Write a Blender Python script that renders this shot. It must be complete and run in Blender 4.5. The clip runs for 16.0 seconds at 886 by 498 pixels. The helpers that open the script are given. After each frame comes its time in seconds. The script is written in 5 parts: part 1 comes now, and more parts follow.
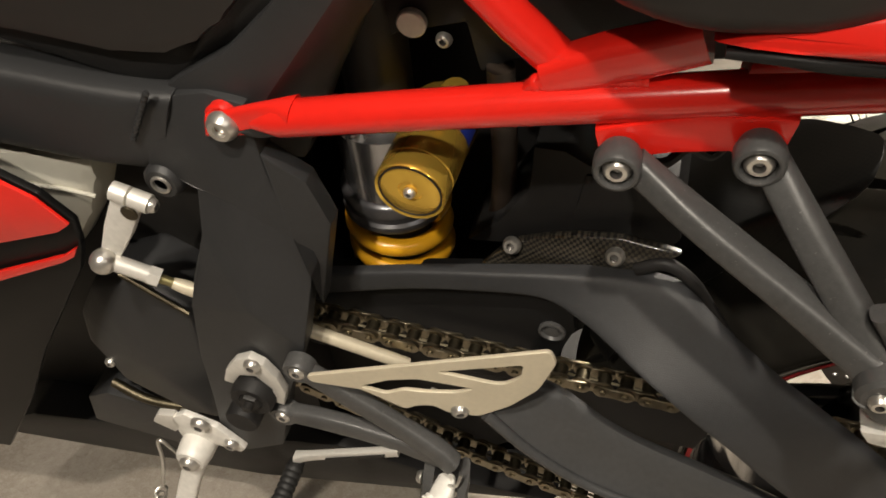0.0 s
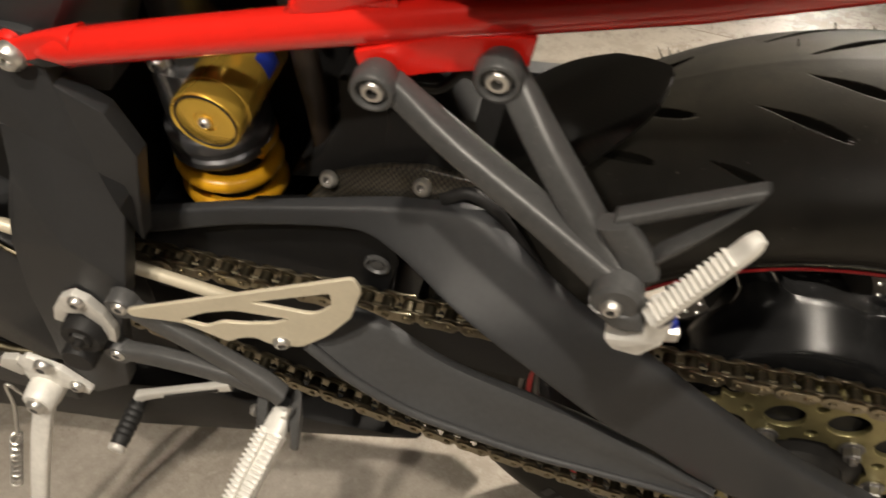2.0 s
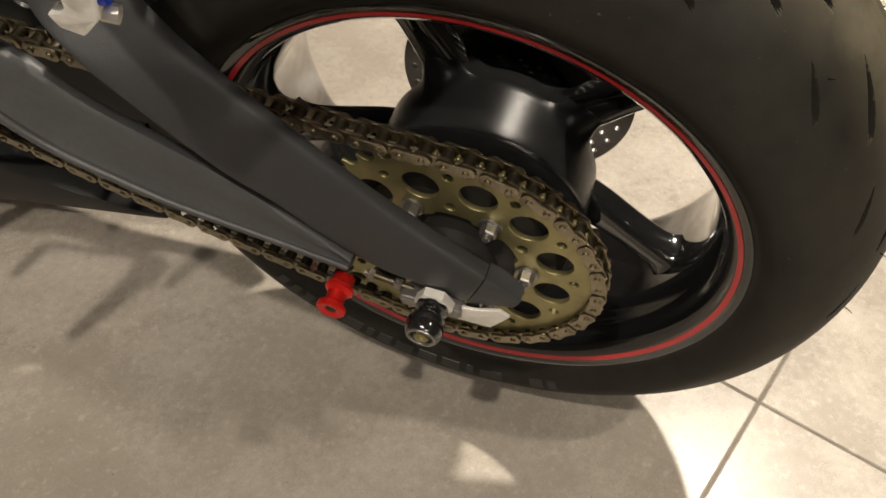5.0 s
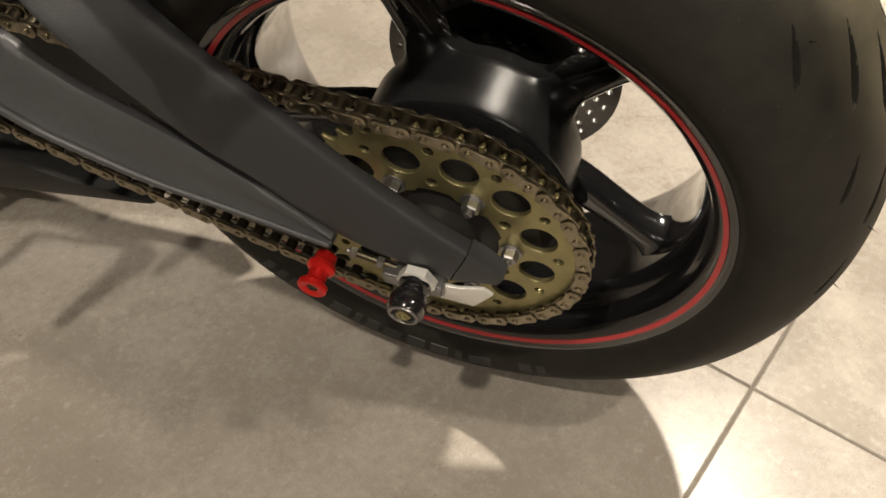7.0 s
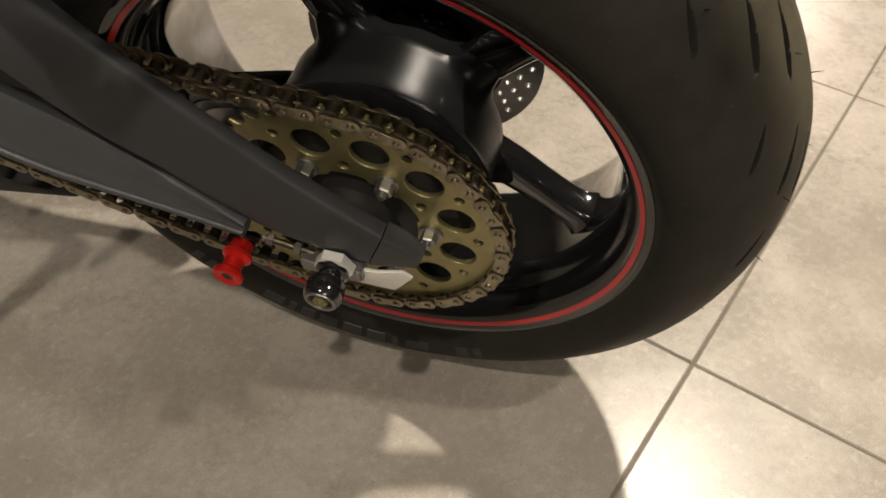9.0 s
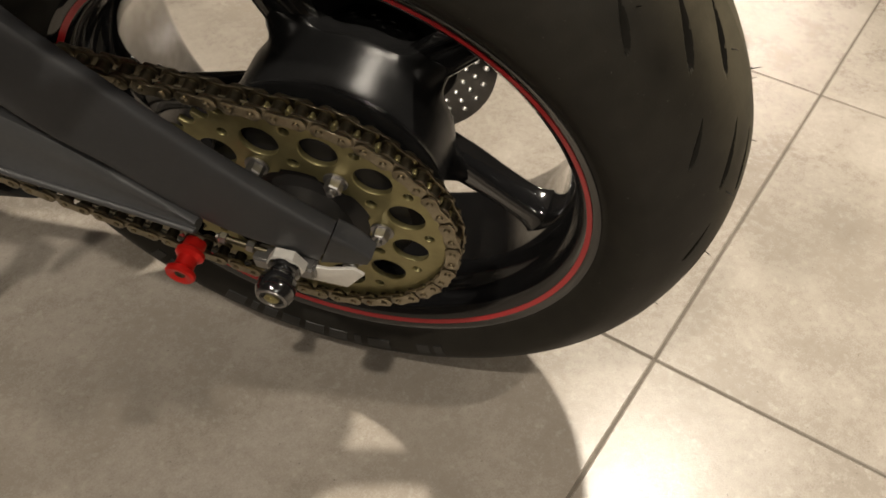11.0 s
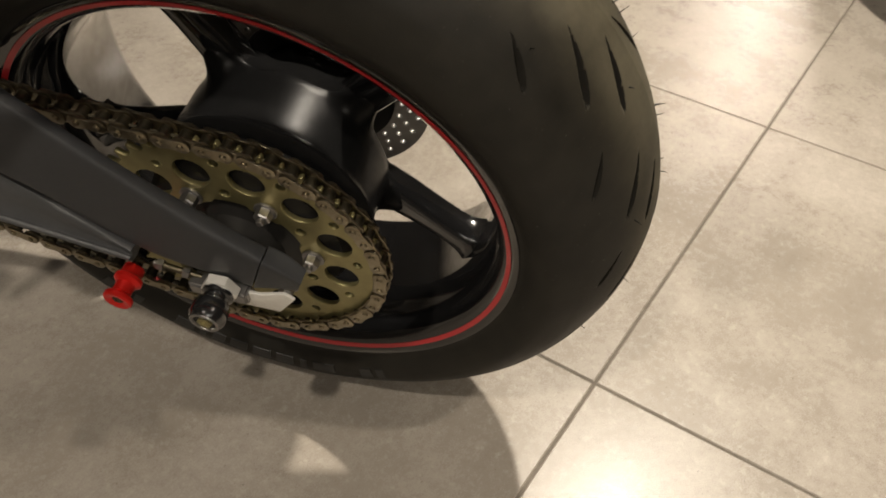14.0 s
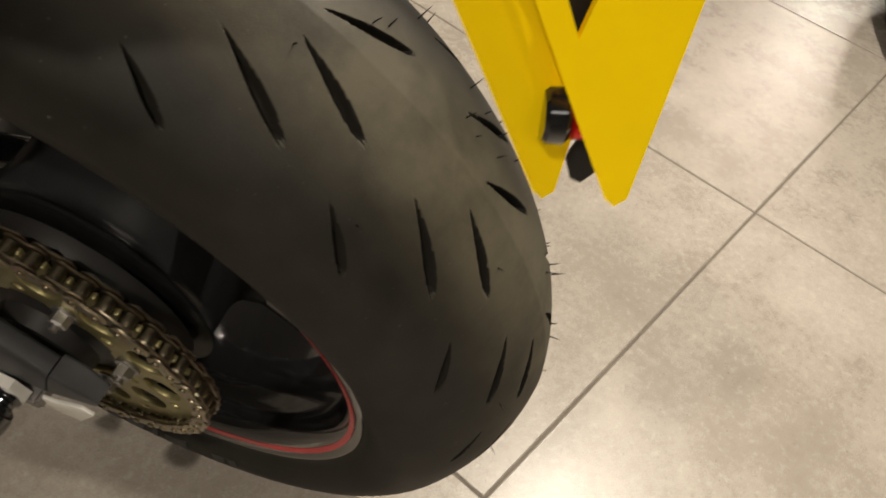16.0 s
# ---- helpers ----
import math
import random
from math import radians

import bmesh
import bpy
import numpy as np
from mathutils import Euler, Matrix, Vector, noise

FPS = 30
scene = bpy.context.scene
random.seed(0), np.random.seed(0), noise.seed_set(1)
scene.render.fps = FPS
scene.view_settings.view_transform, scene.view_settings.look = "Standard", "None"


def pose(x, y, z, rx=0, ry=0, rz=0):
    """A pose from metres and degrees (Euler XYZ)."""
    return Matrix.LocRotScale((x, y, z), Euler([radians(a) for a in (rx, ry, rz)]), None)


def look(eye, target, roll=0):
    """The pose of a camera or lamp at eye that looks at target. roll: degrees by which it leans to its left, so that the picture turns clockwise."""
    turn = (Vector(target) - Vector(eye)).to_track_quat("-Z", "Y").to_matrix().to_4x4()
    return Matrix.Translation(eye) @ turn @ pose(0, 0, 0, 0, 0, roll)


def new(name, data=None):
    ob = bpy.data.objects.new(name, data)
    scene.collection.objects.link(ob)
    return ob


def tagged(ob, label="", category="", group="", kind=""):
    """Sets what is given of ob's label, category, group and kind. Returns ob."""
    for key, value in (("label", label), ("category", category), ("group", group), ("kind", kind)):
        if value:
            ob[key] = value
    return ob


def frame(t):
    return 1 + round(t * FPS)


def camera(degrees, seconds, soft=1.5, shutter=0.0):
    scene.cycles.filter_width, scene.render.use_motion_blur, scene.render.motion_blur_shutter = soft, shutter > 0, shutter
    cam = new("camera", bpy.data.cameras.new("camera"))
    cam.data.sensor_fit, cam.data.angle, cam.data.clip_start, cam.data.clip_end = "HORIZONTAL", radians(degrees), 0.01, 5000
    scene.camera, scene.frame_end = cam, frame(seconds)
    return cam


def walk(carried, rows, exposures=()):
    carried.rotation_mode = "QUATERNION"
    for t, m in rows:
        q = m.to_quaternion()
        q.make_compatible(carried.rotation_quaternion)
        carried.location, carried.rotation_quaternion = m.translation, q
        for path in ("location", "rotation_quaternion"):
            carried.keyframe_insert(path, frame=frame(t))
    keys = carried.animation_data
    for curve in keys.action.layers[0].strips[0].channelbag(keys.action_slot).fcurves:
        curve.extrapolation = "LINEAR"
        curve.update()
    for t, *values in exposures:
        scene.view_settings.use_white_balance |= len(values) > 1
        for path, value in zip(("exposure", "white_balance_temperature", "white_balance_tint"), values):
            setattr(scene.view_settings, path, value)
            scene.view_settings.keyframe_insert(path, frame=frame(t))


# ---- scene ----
LENS = 54.87
cam = camera(LENS, 16.0, soft=1.7, shutter=0.35)
LEAN, AXLE = 14.72, 0.3085
BIKE = pose(0, 0, AXLE, LEAN, 0, 0)      # the motorcycle leans on its side stand
ROWS = [
    (0.0, -0.2777, -0.4464, 0.6561, 19.54, -47.97, -5.53),
    (0.5, -0.2690, -0.4436, 0.6561, 18.80, -47.75, -5.01),
    (1.0, -0.2675, -0.4426, 0.6559, 19.05, -47.72, -5.27),
    (1.5, -0.2481, -0.4447, 0.6485, 18.17, -48.58, -4.91),
    (2.0, -0.1796, -0.4487, 0.6441, 15.42, -50.24, -3.14),
    (2.5, -0.1169, -0.4565, 0.6479, 11.59, -52.32, -0.17),
    (3.0, -0.0594, -0.4265, 0.6329, 5.70, -53.06, 4.92),
    (3.5, -0.0111, -0.3857, 0.5739, 8.52, -57.69, 4.45),
    (4.0, 0.0473, -0.4055, 0.5659, 14.03, -59.16, 1.05),
    (4.5, 0.1005, -0.4424, 0.5776, 19.45, -57.80, -1.26),
    (7.0, 0.1349, -0.4530, 0.5578, 20.34, -57.18, -2.40),
    (7.5, 0.1449, -0.4455, 0.5555, 20.25, -57.39, -2.36),
    (8.0, 0.1571, -0.4402, 0.5521, 19.11, -57.62, -2.02),
    (8.5, 0.1676, -0.4375, 0.5483, 18.51, -57.93, -2.10),
    (9.0, 0.1766, -0.4370, 0.5466, 17.60, -58.12, -1.82),
    (11.5, 0.2161, -0.4374, 0.5506, 16.04, -57.57, -0.96),
    (12.0, 0.2285, -0.4374, 0.5578, 16.15, -57.08, -0.84),
    (12.5, 0.2403, -0.4396, 0.5633, 15.86, -56.81, -0.60),
    (13.0, 0.2470, -0.4390, 0.5614, 15.84, -56.95, -0.73),
    (13.5, 0.2493, -0.4429, 0.5639, 15.77, -56.67, -0.67),
    (14.0, 0.2590, -0.4430, 0.5738, 14.83, -55.89, -0.00),
    (14.5, 0.2725, -0.4410, 0.6052, 12.93, -53.95, 1.79),
    (15.0, 0.2935, -0.4024, 0.6259, 10.78, -53.14, 5.13),
    (15.5, 0.2957, -0.3213, 0.5800, 13.98, -56.35, 6.47),
    (16.0, 0.3093, -0.2416, 0.5546, 16.23, -59.10, 8.56),
]
walk(cam, [(t, BIKE @ pose(x, y, z, 90 + pitch, 0, yaw) @ pose(0, 0, 0, 0, 0, roll)) for t, x, y, z, yaw, pitch, roll in ROWS],
     [(0.0, 0.27), (2.0, 0.37), (3.5, 0.50), (4.5, 0.32), (7.0, 0.22), (8.0, 0.10), (8.5, -0.04), (9.0, -0.06), (12.0, -0.15), (14.5, -0.18), (16.0, -0.28)])

# ---- light ----
world = bpy.data.worlds.new("shop")
world.use_nodes = True
world.node_tree.nodes["Background"].inputs[0].default_value = (0.9, 0.8, 0.68, 1)
world.node_tree.nodes["Background"].inputs[1].default_value = 0.035
scene.world = world
CEIL = 2.9


def spot(name, eye, target, watts, size, cone=80, blend=0.6, color=(1.0, 0.897, 0.757)):
    d = bpy.data.lights.new(name, "SPOT")
    d.energy, d.shadow_soft_size, d.spot_size, d.spot_blend, d.color = watts, size, radians(cone), blend, color
    ob = new(name, d)
    ob.matrix_world = look(eye, target)
    return ob


# place, aim, watts, size, cone, softness of the cone's edge
# the fifth and the last three are added to brighten and give glints
LAMPS = [((-0.27, -1.70, CEIL - 0.12), (0.02, -0.12, 0.2), 152, 0.045, 66, 1.0), ((0.71, 1.66, CEIL - 0.12), (0.32, 0.45, 0.0), 575, 0.075, 64, 1.0),
         ((1.36, 7.50, CEIL - 0.12), (0.5, 1.3, 0), 170, 0.06, 60, 0.6), ((1.42, 6.15, CEIL - 0.12), (0.5, 1.0, 0), 85, 0.14, 60, 0.6), ((-0.75, -2.65, CEIL - 0.12), (-0.74, -0.1, 0.48), 230, 0.05, 25, 1.0),
         ((1.70, -0.40, CEIL - 0.12), (0.25, -0.05, 0.25), 105, 0.05, 60, 0.8), ((2.7, -1.9, CEIL - 0.12), (1.2, -0.6, 0), 42, 0.03, 100, 0.6),
         ((-2.3, 0.8, CEIL - 0.12), (-1.0, 0.1, 0), 42, 0.03, 100, 0.6), ((0.7, -3.4, CEIL - 0.12), (0.36, -0.2, 0.66), 125, 0.03, 20, 1.0)]
for eye, target, watts, size, cone, edge in LAMPS:
    spot("spot_light", eye, target, watts, size, cone, edge)
# weak fill added to lift the blacks; no ceiling panel is known
fill = bpy.data.lights.new("added_fill_light", "AREA")
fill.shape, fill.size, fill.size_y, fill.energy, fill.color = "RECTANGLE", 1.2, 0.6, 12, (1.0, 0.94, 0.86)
new("added_fill_light", fill).matrix_world = look((1.6, -2.4, CEIL - 0.06), (1.6, -2.4, 0))

# ---- materials ----


def material(name, base, rough=0.5, metal=0.0, grain=0.0, scale=60.0, bump=0.0, bump_scale=400.0, coat=0.0, vary_rough=0.0, speck=None, random_tint=0.0):
    m = bpy.data.materials.new(name)
    m.use_nodes = True
    t = m.node_tree
    b = t.nodes["Principled BSDF"]
    b.inputs["Base Color"].default_value = (*base, 1)
    b.inputs["Roughness"].default_value, b.inputs["Metallic"].default_value = rough, metal
    b.inputs["Coat Weight"].default_value, b.inputs["Coat Roughness"].default_value = coat, 0.06
    co = t.nodes.new("ShaderNodeTexCoord")
    if grain:
        n = t.nodes.new("ShaderNodeTexNoise")
        n.inputs["Scale"].default_value, n.inputs["Detail"].default_value = scale, 8
        t.links.new(co.outputs["Object"], n.inputs["Vector"])
        n2 = t.nodes.new("ShaderNodeTexNoise")
        n2.inputs["Scale"].default_value, n2.inputs["Detail"].default_value = scale * 0.12, 4
        t.links.new(co.outputs["Object"], n2.inputs["Vector"])
        add = t.nodes.new("ShaderNodeMath")
        add.operation = "ADD"
        t.links.new(n.outputs[0], add.inputs[0]), t.links.new(n2.outputs[0], add.inputs[1])
        last = add.outputs[0]
        if random_tint:
            info = t.nodes.new("ShaderNodeObjectInfo")
            mul = t.nodes.new("ShaderNodeMath")
            mul.operation = "MULTIPLY_ADD"
            mul.inputs[1].default_value = random_tint
            t.links.new(info.outputs["Random"], mul.inputs[0]), t.links.new(last, mul.inputs[2])
            last = mul.outputs[0]
        ramp = t.nodes.new("ShaderNodeMapRange")
        ramp.inputs[1].default_value, ramp.inputs[2].default_value = 0.6, 1.4
        ramp.inputs[3].default_value, ramp.inputs[4].default_value = 1 - grain, 1 + grain
        t.links.new(last, ramp.inputs[0])
        mix = t.nodes.new("ShaderNodeVectorMath")
        mix.operation = "SCALE"
        mix.inputs[0].default_value = base
        t.links.new(ramp.outputs[0], mix.inputs["Scale"])
        t.links.new(mix.outputs[0], b.inputs["Base Color"])
        if speck:
            v = t.nodes.new("ShaderNodeTexNoise")
            v.inputs["Scale"].default_value, v.inputs["Detail"].default_value = speck[1], 3
            t.links.new(co.outputs["Object"], v.inputs["Vector"])
            r2 = t.nodes.new("ShaderNodeMapRange")
            r2.inputs[1].default_value, r2.inputs[2].default_value = speck[2], speck[2] + 0.06
            t.links.new(v.outputs[0], r2.inputs[0])
            mc = t.nodes.new("ShaderNodeMix")
            mc.data_type = "RGBA"
            mc.inputs[7].default_value = (*speck[0], 1)
            t.links.new(r2.outputs[0], mc.inputs[0]), t.links.new(mix.outputs[0], mc.inputs[6])
            t.links.new(mc.outputs[2], b.inputs["Base Color"])
        if vary_rough:
            r3 = t.nodes.new("ShaderNodeMapRange")
            r3.inputs[1].default_value, r3.inputs[2].default_value = 0.35, 0.65
            r3.inputs[3].default_value, r3.inputs[4].default_value = max(0.03, rough - vary_rough), rough + vary_rough
            t.links.new(n2.outputs[0], r3.inputs[0]), t.links.new(r3.outputs[0], b.inputs["Roughness"])
    if bump:
        nb = t.nodes.new("ShaderNodeTexNoise")
        nb.inputs["Scale"].default_value, nb.inputs["Detail"].default_value = bump_scale, 3
        t.links.new(co.outputs["Object"], nb.inputs["Vector"])
        bp = t.nodes.new("ShaderNodeBump")
        bp.inputs["Strength"].default_value, bp.inputs["Distance"].default_value = bump, 0.001
        t.links.new(nb.outputs[0], bp.inputs["Height"]), t.links.new(bp.outputs[0], b.inputs["Normal"])
    return m


def carbon_material(name, flat, weave=(0.055, 0.048, 0.036)):
    m = material(name, (0.012, 0.012, 0.012), 0.3, coat=0.8)
    t, b = m.node_tree, m.node_tree.nodes["Principled BSDF"]
    co = t.nodes.new("ShaderNodeTexCoord")
    mp = t.nodes.new("ShaderNodeMapping")
    mp.inputs["Location"].default_value = (0.0003, 0.0003, 0.0003)
    mp.inputs["Scale"].default_value = flat
    ck = t.nodes.new("ShaderNodeTexChecker")
    ck.inputs["Scale"].default_value = 480
    ck.inputs[1].default_value, ck.inputs[2].default_value = (0.006, 0.006, 0.006, 1), (*weave, 1)
    t.links.new(co.outputs["Object"], mp.inputs[0]), t.links.new(mp.outputs[0], ck.inputs[0])
    t.links.new(ck.outputs[0], b.inputs["Base Color"])
    return m


def floor_material():
    m = bpy.data.materials.new("stone_tile")
    m.use_nodes = True
    t, b = m.node_tree, m.node_tree.nodes["Principled BSDF"]
    co, info = t.nodes.new("ShaderNodeTexCoord"), t.nodes.new("ShaderNodeObjectInfo")
    shift = t.nodes.new("ShaderNodeVectorMath")
    shift.operation = "MULTIPLY_ADD"
    shift.inputs[1].default_value = (7, 7, 7)
    t.links.new(info.outputs["Random"], shift.inputs[0]), t.links.new(co.outputs["Object"], shift.inputs[2])
    total = None
    for scale, weight, detail in ((3.5, 0.48, 5), (14, 0.32, 9), (90, 0.26, 5), (560, 0.28, 2)):
        n = t.nodes.new("ShaderNodeTexNoise")
        n.inputs["Scale"].default_value, n.inputs["Detail"].default_value = scale, detail
        t.links.new(shift.outputs[0], n.inputs["Vector"])
        mul = t.nodes.new("ShaderNodeMath")
        mul.operation = "MULTIPLY_ADD"
        mul.inputs[1].default_value = weight
        t.links.new(n.outputs[0], mul.inputs[0])
        if total:
            t.links.new(total, mul.inputs[2])
        else:
            mul.inputs[2].default_value = 0
        total = mul.outputs[0]
    ramp = t.nodes.new("ShaderNodeValToRGB")
    e = ramp.color_ramp.elements
    e[0].position, e[0].color = 0.36, (0.262, 0.228, 0.188, 1)
    e[1].position, e[1].color = 0.93, (0.50, 0.455, 0.40, 1)
    mid = e.new(0.66)
    mid.color = (0.355, 0.315, 0.268, 1)
    t.links.new(total, ramp.inputs[0])
    # small pale scuffs and dark grit
    last = ramp.outputs[0]
    for scale, limit, color, much in ((95, 0.60, (0.56, 0.52, 0.46, 1), 0.26), (210, 0.70, (0.11, 0.095, 0.08, 1), 0.6)):
        n = t.nodes.new("ShaderNodeTexNoise")
        n.inputs["Scale"].default_value, n.inputs["Detail"].default_value = scale, 2
        t.links.new(shift.outputs[0], n.inputs["Vector"])
        cut = t.nodes.new("ShaderNodeMapRange")
        cut.inputs[1].default_value, cut.inputs[2].default_value, cut.inputs[4].default_value = limit, limit + 0.10, much
        t.links.new(n.outputs[0], cut.inputs[0])
        mix = t.nodes.new("ShaderNodeMix")
        mix.data_type = "RGBA"
        mix.inputs[7].default_value = color
        t.links.new(cut.outputs[0], mix.inputs[0]), t.links.new(last, mix.inputs[6])
        last = mix.outputs[2]
    t.links.new(last, b.inputs["Base Color"])
    rough = t.nodes.new("ShaderNodeMapRange")
    rough.inputs[1].default_value, rough.inputs[2].default_value, rough.inputs[3].default_value, rough.inputs[4].default_value = 0.45, 0.80, 0.21, 0.33
    t.links.new(total, rough.inputs[0]), t.links.new(rough.outputs[0], b.inputs["Roughness"])
    bump = t.nodes.new("ShaderNodeBump")
    b.inputs["Specular IOR Level"].default_value = 0.27
    bump.inputs["Strength"].default_value, bump.inputs["Distance"].default_value = 0.25, 0.002
    t.links.new(total, bump.inputs["Height"]), t.links.new(bump.outputs[0], b.inputs["Normal"])
    return m


BLACK_SATIN = material("black_satin_paint", (0.027, 0.0275, 0.029), 0.44, grain=0.12, scale=300, bump=0.25, bump_scale=1400)
# near-black version of the arm grey: recess and gap shade in colour
ARM_WALL = material("inner_arm_shade_black", (0.010, 0.010, 0.0105), 0.5, grain=0.15, scale=200)
ARM_GREY = material("dark_grey_powder_coat", (0.033, 0.034, 0.0365), 0.50, grain=0.14, scale=260, bump=0.3, bump_scale=1500)
# lighter version of ARM_GREY: the brace's stronger light is in its colour
BRACE = material("lit_arm_grey_brace", (0.060, 0.061, 0.063), 0.40, grain=0.14, scale=240, bump=0.25, bump_scale=1500)
BRACKET = material("cast_grey_aluminium_paint", (0.075, 0.075, 0.075), 0.36, grain=0.2, scale=300, bump=0.12, bump_scale=1300, speck=((0.30, 0.29, 0.28), 900, 0.70))
BLACK_GLOSS = material("black_gloss_paint", (0.009, 0.009, 0.0095), 0.11, coat=1.0, grain=0.1, scale=80)
HUB_BLACK = material("black_semi_gloss_hub_paint", (0.009, 0.009, 0.0092), 0.27, grain=0.2, scale=400, bump=0.1, bump_scale=1400)
HUB_BLACK.node_tree.nodes["Principled BSDF"].inputs["Specular IOR Level"].default_value = 0.10
BLACK_PLASTIC = material("black_plastic", (0.017, 0.0165, 0.0165), 0.5, grain=0.15, scale=120, bump=0.2, bump_scale=900)
DARK = material("dark_engine_metal", (0.020, 0.019, 0.018), 0.45, grain=0.3, scale=60)
TANK = material("matt_dark_grey_panel", (0.021, 0.019, 0.018), 0.48, grain=0.08, scale=200)
RED = material("red_gloss_paint", (0.80, 0.020, 0.012), 0.22, coat=1.0, grain=0.06, scale=90, bump=0.04, bump_scale=300)
RED_ANOD = material("red_anodised_aluminium", (0.75, 0.02, 0.015), 0.3, metal=0.6)
RED_LINE = material("red_pinstripe", (0.50, 0.022, 0.028), 0.3, coat=0.4)
RUBBER = material("tyre_rubber", (0.0105, 0.0102, 0.0097), 0.55, grain=0.30, scale=30, bump=0.3, bump_scale=700, vary_rough=0.1)


def tread_material():
    """Black rubber with a dusty, scuffed band round the middle of the tread, dimmed forward for the tail's shade."""
    m = material("dusty_tread_rubber", (0.0140, 0.0130, 0.0110), 0.58, grain=0.40, scale=45, bump=0.12, bump_scale=900, vary_rough=0.14, speck=((0.085, 0.080, 0.068), 330, 0.71))
    t, b = m.node_tree, m.node_tree.nodes["Principled BSDF"]
    co, sep = t.nodes.new("ShaderNodeTexCoord"), t.nodes.new("ShaderNodeSeparateXYZ")
    t.links.new(co.outputs["Object"], sep.inputs[0])
    dist = t.nodes.new("ShaderNodeMath")
    dist.operation = "ABSOLUTE"
    less = t.nodes.new("ShaderNodeMath")
    less.operation = "SUBTRACT"
    less.inputs[1].default_value = 0.004
    t.links.new(sep.outputs["Y"], less.inputs[0]), t.links.new(less.outputs[0], dist.inputs[0])
    band = t.nodes.new("ShaderNodeMapRange")
    band.interpolation_type = "SMOOTHSTEP"
    band.inputs[1].default_value, band.inputs[2].default_value, band.inputs[3].default_value, band.inputs[4].default_value = 0.010, 0.066, 1.0, 0.09
    t.links.new(dist.outputs[0], band.inputs[0])
    patch = t.nodes.new("ShaderNodeTexNoise")
    patch.inputs["Scale"].default_value, patch.inputs["Detail"].default_value = 22, 10
    patch.inputs["Roughness"].default_value = 0.62
    t.links.new(co.outputs["Object"], patch.inputs["Vector"])
    cover = t.nodes.new("ShaderNodeMapRange")
    cover.inputs[1].default_value, cover.inputs[2].default_value, cover.inputs[3].default_value, cover.inputs[4].default_value = 0.36, 0.60, 0.50, 1.0
    t.links.new(patch.outputs[0], cover.inputs[0])
    both = t.nodes.new("ShaderNodeMath")
    both.operation = "MULTIPLY"
    # dust fades towards the front, with the shade below the tail in it
    rear = t.nodes.new("ShaderNodeMapRange")
    rear.inputs[1].default_value, rear.inputs[2].default_value, rear.inputs[3].default_value, rear.inputs[4].default_value = -0.04, 0.24, 0.42, 1.0
    t.links.new(sep.outputs["X"], rear.inputs[0])
    where = t.nodes.new("ShaderNodeMath")
    where.operation = "MULTIPLY"
    t.links.new(band.outputs[0], where.inputs[0]), t.links.new(rear.outputs[0], where.inputs[1])
    t.links.new(where.outputs[0], both.inputs[0]), t.links.new(cover.outputs[0], both.inputs[1])
    mix = t.nodes.new("ShaderNodeMix")
    mix.data_type = "RGBA"
    mix.inputs[7].default_value = (0.100, 0.088, 0.060, 1)
    old = b.inputs["Base Color"].links[0].from_socket
    t.links.new(both.outputs[0], mix.inputs[0]), t.links.new(old, mix.inputs[6]), t.links.new(mix.outputs[2], b.inputs["Base Color"])
    return m


TREAD = tread_material()
for m in (RUBBER, TREAD, DARK, BLACK_PLASTIC, ARM_WALL):
    m.node_tree.nodes["Principled BSDF"].inputs["Specular IOR Level"].default_value = 0.22 if m in (RUBBER, TREAD) else 0.22

GROOVE_RUBBER = material("clean_groove_rubber", (0.014, 0.013, 0.011), 0.9)
GROOVE_RUBBER.node_tree.nodes["Principled BSDF"].inputs["Specular IOR Level"].default_value = 0.08
RUBBER_RAISED = material("tyre_rubber_raised", (0.019, 0.0185, 0.018), 0.45)
BROWN_RUBBER = material("dark_brown_hose_rubber", (0.024, 0.016, 0.011), 0.55, grain=0.2, scale=60)
GRIP = material("black_grip_rubber", (0.012, 0.012, 0.012), 0.6)
STEEL = material("bright_steel", (0.68, 0.66, 0.62), 0.30, metal=0.85, grain=0.15, scale=200)
ALU = material("satin_aluminium", (0.78, 0.76, 0.71), 0.42, metal=0.4, grain=0.08, scale=240, bump=0.1, bump_scale=1200)
ALU_CAST = material("rough_cast_aluminium", (0.84, 0.82, 0.77), 0.5, metal=0.2, grain=0.15, scale=160, bump=0.3, bump_scale=900)
CHAMPAGNE = material("champagne_anodised_aluminium", (0.72, 0.65, 0.50), 0.40, metal=0.25, grain=0.06, scale=300, bump=0.15, bump_scale=1600)
GOLD = material("gold_anodised_aluminium", (0.92, 0.60, 0.10), 0.22, metal=0.72, grain=0.08, scale=80)
SHOCK_BODY = material("polished_grey_metal", (0.46, 0.46, 0.48), 0.18, metal=0.9)
COLLAR = material("grey_threaded_alloy", (0.17, 0.17, 0.18), 0.30, metal=0.7, grain=0.2, scale=200)
FAIRING_BLACK = material("black_fairing_paint", (0.005, 0.005, 0.005), 0.36, grain=0.1, scale=60)
FAIRING_BLACK.node_tree.nodes["Principled BSDF"].inputs["Specular IOR Level"].default_value = 0.25
SPRING = material("yellow_powder_coated_spring", (0.72, 0.36, 0.015), 0.3, coat=0.3, grain=0.06, scale=120)
CHAIN_STEEL = material("oiled_chain_steel", (0.30, 0.26, 0.185), 0.32, metal=1.0, grain=0.4, scale=220, bump=0.2, bump_scale=900)
CHAIN_DARK = material("oily_chain_rollers", (0.11, 0.095, 0.065), 0.46, metal=1.0, grain=0.4, scale=300)
